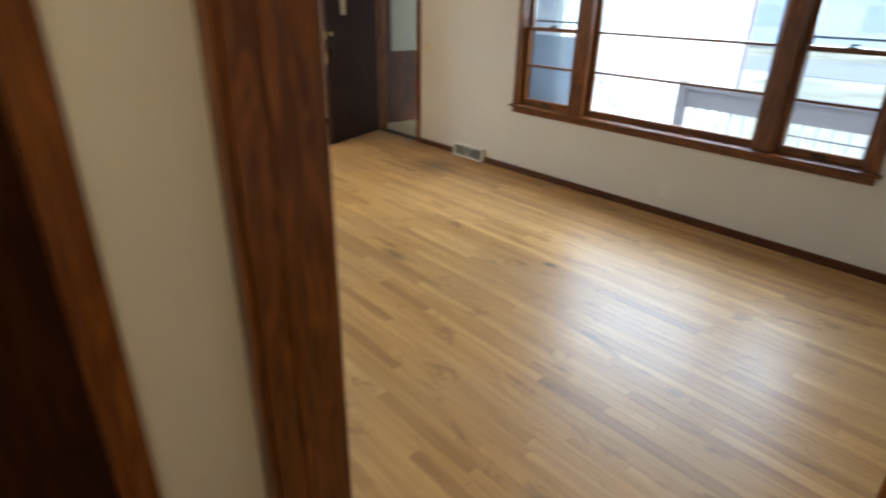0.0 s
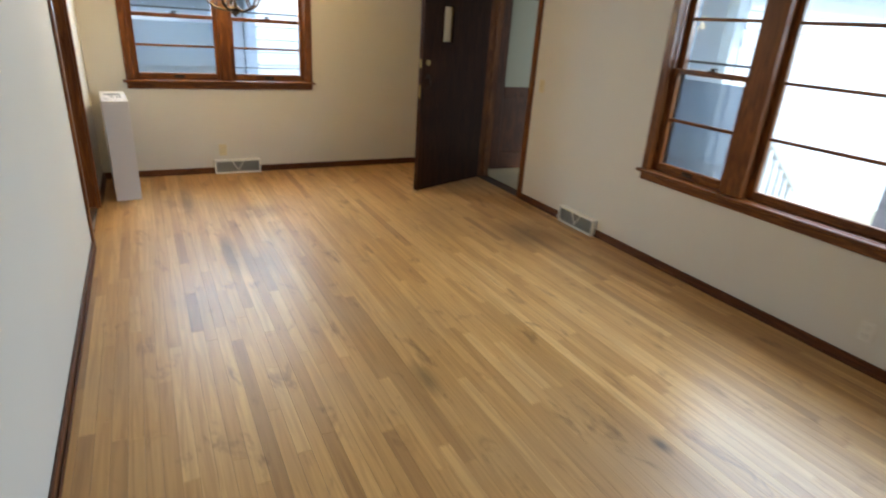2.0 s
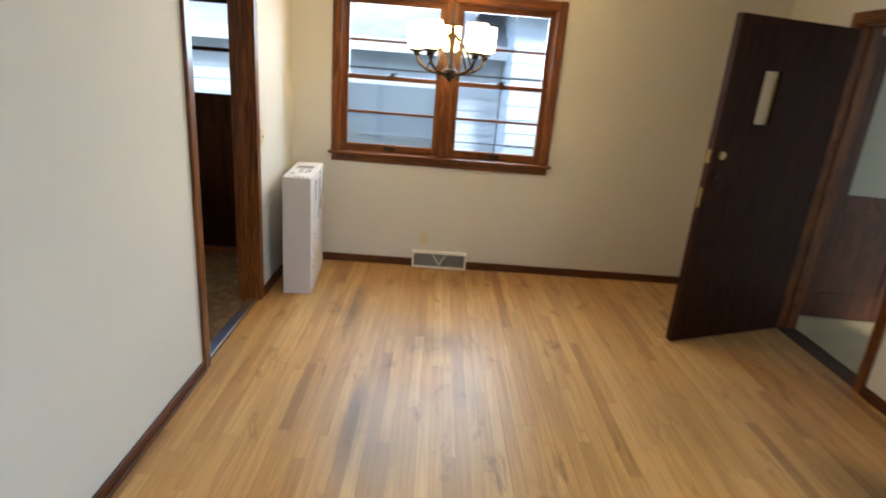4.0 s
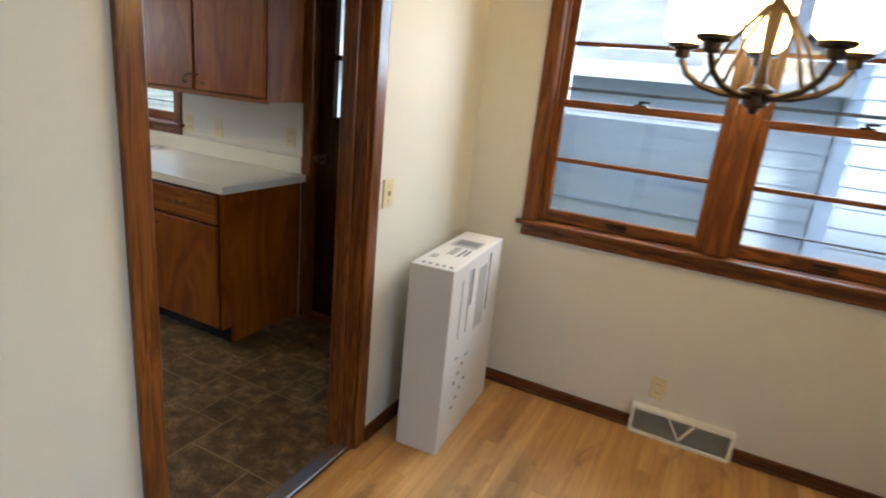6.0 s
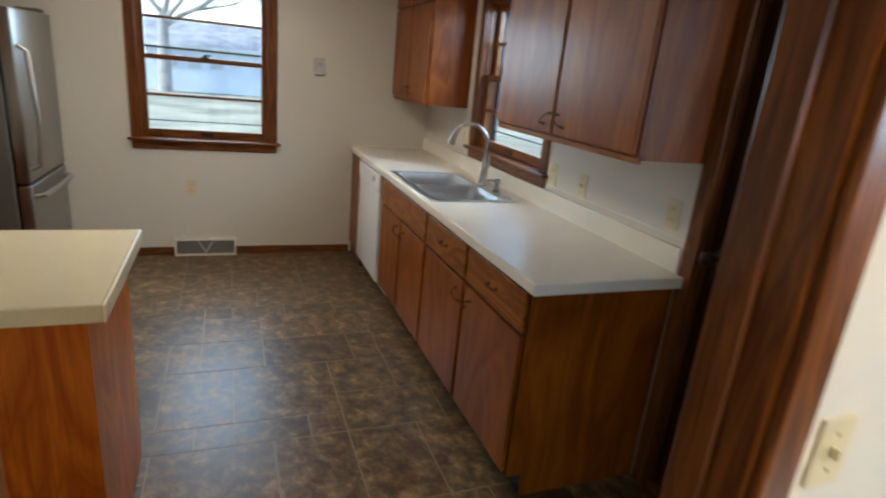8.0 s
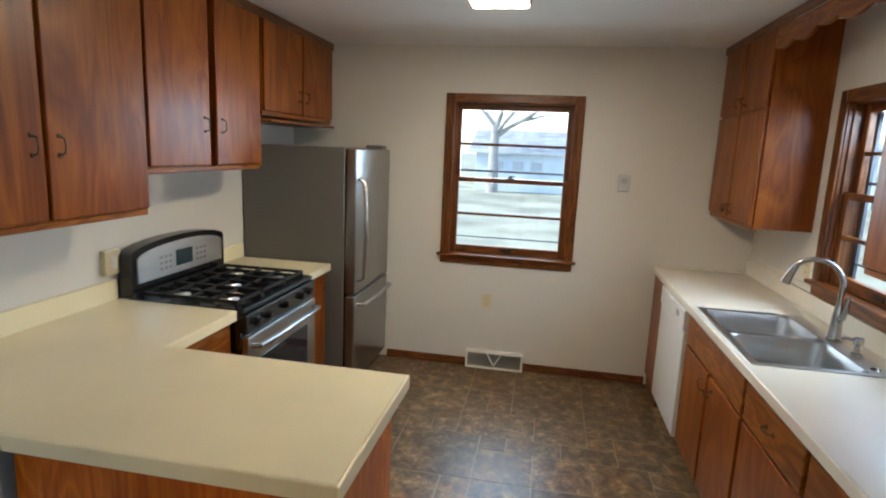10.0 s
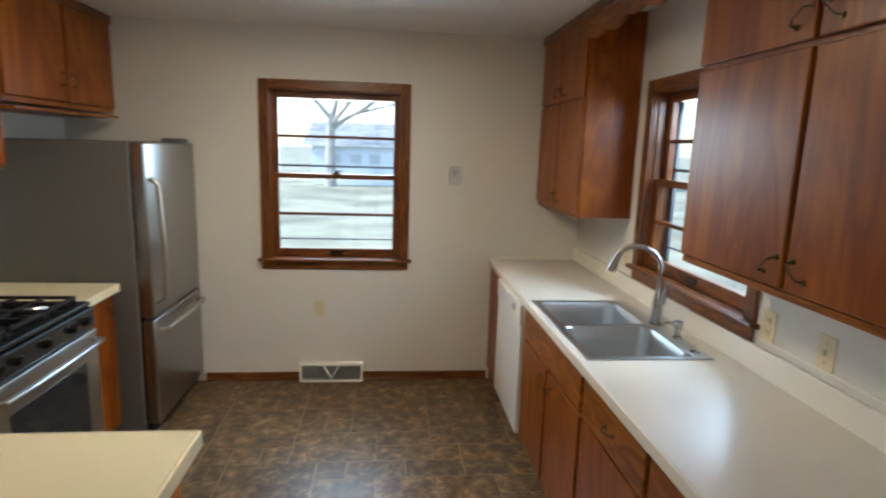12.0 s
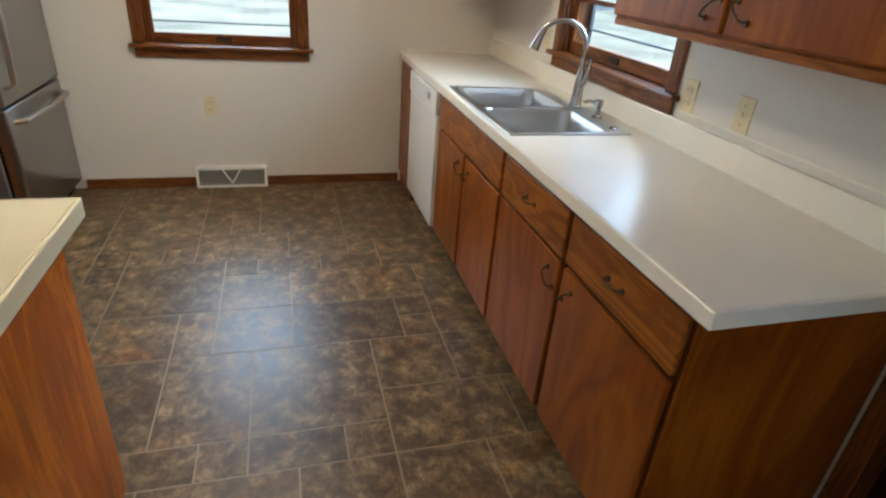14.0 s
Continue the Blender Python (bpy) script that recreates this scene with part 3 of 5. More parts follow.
for z in (0.25, 1.0, 1.75):
    part("hinge", cyl(bmesh.new(), (-0.006, -0.026, z - 0.05), (-0.006, -0.026, z + 0.05), 0.007, n=10), BRASS, fd)

# entry vestibule beyond the front door
tagged(part("floor_entry", boxes((XE + T, XE + 1.05, 4.05, 5.62, -0.12, 0.0)), LINO), "yellowed vinyl entry floor", "floor", kind="structure")
tagged(part("wall_entry", boxes((XE + T, XE + 1.17, 5.62, 5.74, 0, ZC), (XE + T, XE + 1.17, 3.93, 4.05, 0, ZC)), WALL), "painted wall of the entry", "wall", kind="structure")
tagged(part("ceiling_entry", boxes((XE + T, XE + 1.17, 3.93, 5.74, ZC, ZC + 0.1)), CEIL), "entry ceiling", "ceiling", kind="structure")
cd = thing("door_2", pose(XE + 0.30, 5.58, 0.01, 0, 0, -4), "red-brown wooden door with a frosted glass upper panel", "door", kind="structure")
part("stile", boxes((0.0, 0.11, -0.02, 0.02, 0, 2.0), bevel=0.004), DOOR_RED, cd)
part("stile", boxes((0.53, 0.64, -0.02, 0.02, 0, 2.0), bevel=0.004), DOOR_RED, cd)
part("rail", boxes((0.11, 0.53, -0.02, 0.02, 0, 0.20), (0.11, 0.53, -0.02, 0.02, 0.82, 0.94), (0.11, 0.53, -0.02, 0.02, 1.86, 2.0), bevel=0.004), DOOR_RED, cd)
part("lower_panel", boxes((0.11, 0.53, -0.010, 0.010, 0.20, 0.82)), DOOR_RED, cd)
part("glass_panel", boxes((0.11, 0.53, -0.006, 0.006, 0.94, 1.86)), FROST, cd, "frosted grey-green glass")

# side door of the kitchen
sd = thing("door_3", NORTH, "dark brown wooden side door with stacked glass panes", "door", kind="structure")
part("leaf", boxes((-0.869, -0.765, 0.03, 0.072, 0.023, 2.03), (-0.165, -0.051, 0.03, 0.072, 0.023, 2.03), (-0.765, -0.165, 0.03, 0.072, 0.023, 1.27), (-0.765, -0.165, 0.03, 0.072, 1.92, 2.03), (-0.765, -0.165, 0.03, 0.072, 1.58, 1.61)), DOOR_DARK, sd)
for z0, z1 in ((1.27, 1.58), (1.61, 1.92)):
    p = part("pane", boxes((-0.765, -0.165, 0.048, 0.052, z0, z1)), GLASS, sd)
    p.visible_shadow = False
bm = cyl(bmesh.new(), (-0.812, 0.03, 1.02), (-0.812, 0.018, 1.02), 0.03, n=20)
cyl(bm, (-0.812, 0.02, 1.02), (-0.812, -0.02, 1.02), 0.012)
bmesh.ops.create_uvsphere(bm, u_segments=16, v_segments=10, radius=0.027, matrix=Matrix.Translation((-0.812, -0.035, 1.02)))
part("knob", bm, BRONZE, sd, "dark metal door knob", smooth=True)

tagged(part("threshold", boxes((-0.867, -0.053, YN - 0.025, YN + T, -0.003, 0.034), bevel=0.004), TRIM_X), "stained wooden threshold under the side door", "threshold", kind="structure")

# hall door, closed
hd = thing("door_4", pose(0, JY + 0.07, 0), "dark stained wooden hall door, closed", "door", kind="structure")
part("leaf", boxes((-1.17, -0.39, 0.03, 0.07, 0.005, 2.005), bevel=0.003), DOOR_DARK, hd)


# ---- registers, plates ----
def register(m, u, label, mat=VENT_W, inside=VENT_IN, w=0.45, h=0.135):
    t = thing("floor_register", m @ pose(u, 0, 0), label, "vent register")
    part("frame", boxes((-w / 2, w / 2, -0.055, -0.045, 0.0, 0.018), (-w / 2, w / 2, -0.04, -0.028, h - 0.016, h),
                        (-w / 2, -w / 2 + 0.016, -0.055, -0.001, 0, h), (w / 2 - 0.016, w / 2, -0.055, -0.001, 0, h), bevel=0.003), mat, t)
    part("top", boxes((-w / 2, w / 2, -0.04, -0.001, h - 0.004, h + 0.003), bevel=0.002), mat, t)
    part("backing", boxes((-w / 2 + 0.016, w / 2 - 0.016, -0.026, -0.02, 0.0, h - 0.006)), inside, t)
    for k in range(11):
        z = 0.024 + k * 0.0085
        part("louvre", boxes((-w / 2 + 0.016, w / 2 - 0.016, -0.040, -0.030, z, z + 0.0025)), inside if mat is not VENT_K else mat, t)
    bm = bmesh.new()
    for s in (-1, 1):
        tube(bm, [(s * 0.055, -0.044, h - 0.014), (0.0, -0.050, 0.03)], 0.006, 6)
    part("damper_brace", bm, mat, t)
    return t


register(NORTH, 1.366, "cream metal floor register against the dining wall")
register(EAST, -3.57, "cream metal floor register beside the front door")
register(EAST, 0.67, "dark brown metal floor register under the wide window", VENT_K, VENT_K)
register(WEST, 4.332, "cream metal floor register on the kitchen end wall")


def plate(name, m, u, z, kind, mat, label):
    t = thing(name, m @ pose(u, 0, z), label, "outlet" if "outlet" in name else "switch")
    part("cover_plate", boxes((-0.035, 0.035, -0.006, 0.0, -0.057, 0.057), bevel=0.0025, seg=2), mat, t)
    if kind == "outlet":
        for s in (-1, 1):
            part("receptacle", boxes((-0.016, 0.016, -0.0085, -0.005, s * 0.021 - 0.014, s * 0.021 + 0.014), bevel=0.004), mat, t)
            part("slot", boxes((-0.008, -0.006, -0.0089, -0.0084, s * 0.021 - 0.005, s * 0.021 + 0.006), (0.006, 0.008, -0.0089, -0.0084, s * 0.021 - 0.005, s * 0.021 + 0.006)), INK, t)
        part("screw", cyl(bmesh.new(), (0, -0.005, 0), (0, -0.0075, 0), 0.0035, n=8), mat, t)
    elif kind == "switch":
        part("toggle", boxes((-0.004, 0.004, -0.018, -0.005, -0.008, 0.010), bevel=0.0015), mat, t)
        for s in (-1, 1):
            part("screw", cyl(bmesh.new(), (0, -0.005, s * 0.03), (0, -0.0075, s * 0.03), 0.003, n=8), BRASS, t)
    return t


plate("outlet", NORTH, 1.234, 0.236, "outlet", IVORY, "ivory plastic outlet above the floor register")
plate("outlet", EAST, -1.288, 0.215, "outlet", PLATE_W, "white plastic outlet below the wide window")
plate("light_switch", EAST, -4.33, 1.10, "switch", IVORY, "ivory plastic light switch beside the front door")
plate("light_switch", PARTITION, 5.32, 1.085, "switch", IVORY, "ivory plastic light switch beside the kitchen doorway")
plate("outlet", WEST, 4.243, 0.538, "outlet", IVORY, "ivory plastic outlet on the kitchen end wall")
plate("outlet", NORTH, -1.925, 1.10, "outlet", IVORY, "ivory plastic outlet on the backsplash beside the window")
plate("light_switch", NORTH, -1.653, 1.10, "switch", IVORY, "ivory plastic switch on the backsplash")
plate("outlet", NORTH, -1.047, 1.12, "outlet", IVORY, "ivory plastic outlet on the backsplash near the side door")
plate("outlet", NORTH, -3.16, 1.13, "outlet", IVORY, "ivory plastic outlet beside the sink window")
chime = thing("wall_control", WEST @ pose(5.186, 0, 1.508), "small grey-white wall control box", "wall control")
part("case", boxes((-0.04, 0.04, -0.026, 0.0, -0.06, 0.06), bevel=0.004), TRACK, chime)
part("dial", boxes((-0.02, 0.02, -0.027, -0.023, 0.0, 0.035), bevel=0.002), INK_G, chime)


# ---- kitchen cabinets ----
def pull(parent, x, y, z, upright=True, c=0.033, lean=0.0):
    """A bail pull with two shaped ends."""
    def p(u, out, w):
        a = radians(lean + (90 if upright else 0))
        return (x + w * math.cos(a), y - out, z + w * math.sin(a))
    bm = tube(bmesh.new(), [p(0, 0.004, -c), p(0, 0.022, -c * 0.8), p(0, 0.027, 0), p(0, 0.022, c * 0.8), p(0, 0.004, c)], 0.003, 8)
    for s in (-1, 1):
        cyl(bm, p(0, 0.0, s * c), p(0, 0.005, s * c), 0.009, n=12)
    return part("handle", bm, PULL, parent, "antique bronze pull", smooth=True)


def base_unit(m, a, b, label, drawer=True, doors=1, depth=0.61, end=None, false_front=False):
    t = thing("base_cabinet", m, label, "cabinet", "kitchen base cabinets")
    f = -depth
    if false_front:
        part("body", boxes((a + 0.001, b - 0.001, f, f + 0.02, 0.10, 0.873), (a + 0.001, b - 0.001, f + 0.02, -0.005, 0.10, 0.62),
                           (a + 0.001, a + 0.016, f + 0.02, -0.005, 0.62, 0.873), (b - 0.016, b - 0.001, f + 0.02, -0.005, 0.62, 0.873)), CAB_DARK, t)
    else:
        part("body", boxes((a + 0.001, b - 0.001, f, -0.005, 0.10, 0.873)), CAB_DARK, t)
    part("toe_kick", boxes((a + 0.001, b - 0.001, f + 0.07, f + 0.085, 0.001, 0.10)), BLACK, t)
    if end:
        x0, x1 = (b - 0.001, b + 0.004) if end > 0 else (a - 0.004, a + 0.001)
        part("end_panel", boxes((x0, x1, f - 0.002, -0.005, 0.10, 0.873), (x0, x1, f + 0.068, -0.005, 0.001, 0.10)), CAB, t)
    ztop = 0.855
    if drawer:
        d = part("drawer_front", boxes((a + 0.012, b - 0.012, f - 0.019, f - 0.001, 0.70, ztop), bevel=0.005, seg=2), CAB_X, t)
        if not false_front:
            pull(d, (a + b) / 2, f - 0.019, 0.778, False)
        ztop = 0.685
    w = (b - a) / doors
    for k in range(doors):
        p, q = a + k * w + 0.012, a + (k + 1) * w - 0.012
        d = part("door", boxes((p, q, f - 0.019, f - 0.001, 0.115, ztop), bevel=0.005, seg=2), CAB, t)
        hx = (q - 0.045 if k == 0 else p + 0.045) if doors == 2 else (p + 0.045 if end and end > 0 else q - 0.045)
        pull(d, hx, f - 0.019, ztop - 0.075, lean=45 if hx > (p + q) / 2 else -45)
    return t


def upper_unit(m, a, b, z0, z1, label, doors=2, split=None, depth=0.305, lift=0.06, lean=45, gap=0.0):
    t = thing("wall_cabinet", m, label, "cabinet", "kitchen wall cabinets")
    f = -depth
    if gap:
        c = (a + b) / 2
        part("body", boxes((a + 0.001, c - gap, f, -0.004, z0, z1), (c + gap, b - 0.001, f, -0.004, z0, z1)), CAB, t)
    else:
        part("body", boxes((a + 0.001, b - 0.001, f, -0.004, z0, z1)), CAB, t)
    part("bottom_rail", boxes((a + 0.001, b - 0.001, f - 0.004, f + 0.02, z0 - 0.012, z0 + 0.012), bevel=0.003), CAB_X, t)
    rows = [(z0 + 0.018, z1 - 0.03)] if split is None else [(z0 + 0.018, split - 0.008), (split + 0.008, z1 - 0.03)]
    w = (b - a) / doors
    for n, (p0, p1) in enumerate(rows):
        for k in range(doors):
            p, q = a + k * w + (gap if gap and k else 0.009), a + (k + 1) * w - (gap if gap and k == 0 else 0.009)
            d = part("door", boxes((p, q, f - 0.019, f - 0.001, p0, p1), bevel=0.005, seg=2), CAB, t)
            hx = q - 0.045 if k % 2 == 0 and doors > 1 else p + 0.045
            pull(d, hx, f - 0.019, p0 + lift, lean=-lean if hx > (p + q) / 2 else lean)
    return t


F = -0.61
base_unit(NORTH, -1.506, -0.965, "stained birch end base cabinet with drawer and door", end=1)
base_unit(NORTH, -2.054, -1.508, "stained birch base cabinet with drawer and door")
base_unit(NORTH, -2.985, -2.056, "stained birch sink base cabinet with two doors", doors=2, false_front=True)
filler = thing("base_cabinet", NORTH, "narrow stained filler cabinet in the corner", "cabinet", "kitchen base cabinets")
part("body", boxes((XK + 0.003, -3.64, F, -0.005, 0.0, 0.873)), CAB_DARK, filler)
part("front_panel", boxes((XK + 0.006, -3.645, F - 0.016, F - 0.001, 0.10, 0.865), bevel=0.003), CAB, filler)

dw = thing("dishwasher", NORTH, "white built-in dishwasher under the counter", "dishwasher")
part("body", boxes((-3.635, -2.99, F + 0.01, -0.02, 0.09, 0.868)), WHITE, dw)
part("door_panel", boxes((-3.63, -2.995, F - 0.035, F + 0.009, 0.11, 0.745), bevel=0.006, seg=2), WHITE, dw)
part("control_panel", boxes((-3.63, -2.995, F - 0.042, F + 0.009, 0.75, 0.866), bevel=0.006, seg=2), WHITE, dw)
part("vent_slots", boxes(*[(-3.11 - 0.014 * k, -3.117 - 0.014 * k, F - 0.0435, F - 0.041, 0.80, 0.835) for k in range(5)]), INK_G, dw)
part("latch", boxes((-3.37, -3.25, F - 0.05, F - 0.04, 0.845, 0.862), bevel=0.003), WHITE, dw)
part("kick_plate", boxes((-3.63, -2.995, F + 0.05, F + 0.06, 0.005, 0.105)), WHITE, dw)

# worktop with a cut-out for the sink, and its low backsplash
SX0, SX1, SY0, SY1 = -2.905, -2.065, -0.613, -0.105
top = thing("worktop", NORTH, "off-white laminate worktop with low backsplash", "worktop", kind="structure")
part("slab", boxes((XK + 0.003, SX0 + 0.02, -0.635, -0.003, 0.876, 0.915), (SX1 - 0.02, -0.95, -0.635, -0.003, 0.876, 0.915), (-0.95, -0.915, -0.635, -0.021, 0.876, 0.915),
                   (SX0 + 0.02, SX1 - 0.02, -0.635, SY0 + 0.02, 0.876, 0.915), (SX0 + 0.02, SX1 - 0.02, SY1 - 0.02, -0.003, 0.876, 0.915)), COUNTER, top)
part("front_edge", boxes((XK + 0.003, -0.910, -0.645, -0.634, 0.872, 0.916), (-0.916, -0.905, -0.644, -0.021, 0.872, 0.916), bevel=0.005, seg=3), COUNTER, top)
part("backsplash", boxes((XK + 0.003, -0.950, -0.022, -0.003, 0.914, 1.012), bevel=0.004, seg=2), COUNTER, top)
part("side_splash", boxes((XK + 0.003, XK + 0.02, -0.60, -0.022, 0.914, 0.93), bevel=0.003), COUNTER, top)
tagged(part("trim_strip", boxes((-1.965, -0.955, YN - 0.005, YN - 0.001, 1.036, 1.044), (-3.9, -3.08, YN - 0.005, YN - 0.001, 1.036, 1.044))
            , COUNTER), "thin pale trim strip above the backsplash", "trim", kind="structure")


def sink():
    t = thing("kitchen_sink", NORTH @ pose(0, 0, 0.916), "double-bowl stainless steel sink set into the worktop", "sink")
    mid = (SX0 + SX1) / 2
    rim = 0.004
    bowls = [(SX0 + 0.03, mid - 0.014, SY0 + 0.03, SY1 - 0.075), (mid + 0.014, SX1 - 0.03, SY0 + 0.03, SY1 - 0.075)]
    bm = boxes((SX0, SX1, SY0, SY0 + 0.03, 0, rim), (SX0, SX1, SY1 - 0.075, SY1, 0, rim), (SX0, SX0 + 0.03, SY0 + 0.03, SY1 - 0.075, 0, rim),
               (SX1 - 0.03, SX1, SY0 + 0.03, SY1 - 0.075, 0, rim), (mid - 0.014, mid + 0.014, SY0 + 0.03, SY1 - 0.075, 0, rim))
    part("rim", bm, SINK_STEEL, t)
    for x0, x1, y0, y1 in bowls:
        bm = bmesh.new()
        rings = []
        for inset, z, rad in ((-0.004, 0.004, 0.05), (0.004, -0.004, 0.05), (0.010, -0.06, 0.055), (0.018, -0.155, 0.06), (0.045, -0.178, 0.06), (0.12, -0.182, 0.03)):
            ring = []
            for cx, cy, a0 in ((x1 - inset - rad, y1 - inset - rad, 0), (x0 + inset + rad, y1 - inset - rad, 90), (x0 + inset + rad, y0 + inset + rad, 180), (x1 - inset - rad, y0 + inset + rad, 270)):
                for k in range(6):
                    a = radians(a0 + 18 * k)
                    ring.append(bm.verts.new((cx + rad * math.cos(a), cy + rad * math.sin(a), z)))
            rings.append(ring)
        for p, q in zip(rings, rings[1:]):
            for k in range(len(p)):
                bm.faces.new((p[k], p[(k + 1) % len(p)], q[(k + 1) % len(p)], q[k]))
        bm.faces.new(rings[-1])
        b = part("bowl", bm, SINK_STEEL, t, smooth=True)
        c = ((x0 + x1) / 2, (y0 + y1) / 2, -0.181)
        part("drain", lathe(bmesh.new(), [(0.045, 0.0), (0.042, 0.004), (0.03, 0.003), (0.028, -0.004), (0.001, -0.004)], c), NICKEL, b, smooth=True)
    return t


sink()
fa = thing("faucet", NORTH @ pose(-2.50, -0.13, 0.921), "brushed nickel gooseneck pull-down faucet behind the sink", "faucet")
part("base", lathe(bmesh.new(), [(0.001, 0.0), (0.032, 0.0), (0.032, 0.006), (0.026, 0.012), (0.024, 0.05), (0.022, 0.11), (0.017, 0.15), (0.013, 0.17)]), NICKEL, fa, smooth=True)
arc = [(0, 0, 0.16), (0, 0, 0.24)] + [(-0.5 * (0.105 - 0.105 * math.cos(radians(a))), -0.87 * (0.105 - 0.105 * math.cos(radians(a))), 0.25 + 0.105 * math.sin(radians(a))) for a in range(0, 156, 12)]
part("spout", tube(bmesh.new(), arc, 0.012, 14), NICKEL, fa, smooth=True)
tip = Vector(arc[-1])
part("spray_head", tube(bmesh.new(), [tip + Vector((0.002, 0.004, 0.004)), tip + Vector((-0.006, -0.010, -0.03)), tip + Vector((-0.016, -0.026, -0.085))], 0.016, 14, taper=[0.85, 1.0, 1.35]), NICKEL, fa, smooth=True)
part("lever", tube(bmesh.new(), [(0.015, 0, 0.10), (0.045, 0, 0.115), (0.06, 0, 0.16), (0.068, 0, 0.215)], 0.011, 10, taper=[1.2, 1.1, 0.9, 0.6]), NICKEL, fa, smooth=True)
so = thing("soap_dispenser", NORTH @ pose(-2.30, -0.132, 0.921), "small nickel soap dispenser beside the faucet", "soap dispenser")
bm = lathe(bmesh.new(), [(0.001, 0.0), (0.024, 0.0), (0.022, 0.008), (0.012, 0.012), (0.012, 0.045), (0.018, 0.05), (0.018, 0.075), (0.001, 0.077)])
part("body", bm, NICKEL, so, smooth=True)
part("nozzle", tube(bmesh.new(), [(0, 0, 0.062), (-0.02, -0.04, 0.066), (-0.025, -0.055, 0.058)], 0.007, 8), NICKEL, so, smooth=True)
plug = thing("sink_hole_cover", NORTH @ pose(-2.14, -0.14, 0.921), "round steel sink hole cover", "sink part")
part("disc", lathe(bmesh.new(), [(0.001, 0.006), (0.012, 0.005), (0.02, 0.0)]), NICKEL, plug, smooth=True)

# wall cabinets on the sink side
ZT = ZC - 0.004
upper_unit(NORTH, XK + 0.003, -3.165, 1.33, ZT, "stained birch wall cabinet with four doors beside the sink window", 2, 1.985)
upper_unit(NORTH, -2.015, -0.94, 1.33, ZT, "stained birch wall cabinet with four doors beside the side door", 2, 1.985)
tagged(part("crown_trim", boxes((XK + 0.003, -0.93, YN - 0.335, YN - 0.325, ZC - 0.055, ZC - 0.003), bevel=0.003), TRIM_X), "stained wooden trim along the ceiling", "trim", kind="structure")
bm = bmesh.new()
N = 60
low = []
for k in range(N + 1):
    u = k / N
    low.append((-3.164 + 1.148 * u, ZC - 0.15 - 0.022 * abs(math.sin(u * math.pi * 5)) + 0.02 * (1 if 0.4 < u < 0.6 else 0)))
outline(bm, [(-3.164, ZC - 0.056)] + low + [(-2.016, ZC - 0.056)], YN - 0.325, YN - 0.307)
tagged(part("valance", bm, CAB_X), "scalloped stained wooden valance above the sink window", "valance", kind="structure")

# ---- south side of the kitchen ----
base_unit(SOUTH, 1.60, 2.075, "stained birch base cabinet beside the stove", depth=0.60)
base_unit(SOUTH, 2.875, 3.21, "narrow stained birch base cabinet between stove and refrigerator", depth=0.60, drawer=False)
pen = thing("peninsula_cabinet", pose(0, 0, 0), "stained birch peninsula cabinet with plain back panel", "cabinet")
part("body", boxes((-1.53, -0.945, 3.295, 4.17, 0.10, 0.873)), CAB_DARK, pen)
part("toe_kick", boxes((-1.46, -0.955, 3.30, 4.11, 0.001, 0.10)), BLACK, pen)
part("back_panel", boxes((-0.945, -0.937, 3.295, 4.177, 0.002, 0.873)), PANEL, pen)
part("end_panel", boxes((-1.535, -0.945, 4.17, 4.177, 0.002, 0.873)), PANEL, pen)
for y0, y1 in ((3.33, 3.73), (3.75, 4.15)):
    d = part("door", boxes((-1.55, -1.531, y0, y1, 0.12, 0.68), bevel=0.005), CAB, pen)
    d = part("drawer_front", boxes((-1.55, -1.531, y0, y1, 0.70, 0.855), bevel=0.005), CAB_X, pen)
ptop = thing("worktop", pose(0, 0, 0), "laminate L-shaped worktop on the peninsula, coloured as warmly lit", "worktop", kind="structure")
part("slab", boxes((-1.575, -0.915, 3.265, 4.215, 0.876, 0.915), (-2.078, -0.915, YS + 0.003, 3.265, 0.876, 0.915)), COUNTER_WARM_LIT, ptop)
part("front_edge", boxes((-1.585, -0.904, 4.214, 4.226, 0.866, 0.916), (-0.916, -0.904, 3.293, 4.216, 0.866, 0.916), (-1.586, -1.574, 3.276, 4.224, 0.866, 0.916), (-2.079, -1.575, 3.264, 3.276, 0.866, 0.916), bevel=0.005, seg=3), COUNTER_WARM_LIT, ptop)
part("backsplash", boxes((-2.078, -0.915, YS + 0.003, YS + 0.022, 0.914, 1.012), bevel=0.004), COUNTER_WARM_LIT, ptop)
stop = thing("worktop", pose(0, 0, 0), "small laminate worktop between stove and refrigerator, coloured as warmly lit", "worktop", kind="structure")
part("slab", boxes((-3.225, -2.867, YS + 0.003, 3.265, 0.876, 0.915)), COUNTER_WARM_LIT, stop)
part("front_edge", boxes((-3.226, -2.865, 3.264, 3.276, 0.870, 0.916), bevel=0.005, seg=3), COUNTER_WARM_LIT, stop)
part("backsplash", boxes((-3.225, -2.867, YS + 0.003, YS + 0.022, 0.914, 1.012), bevel=0.004), COUNTER_WARM_LIT, stop)


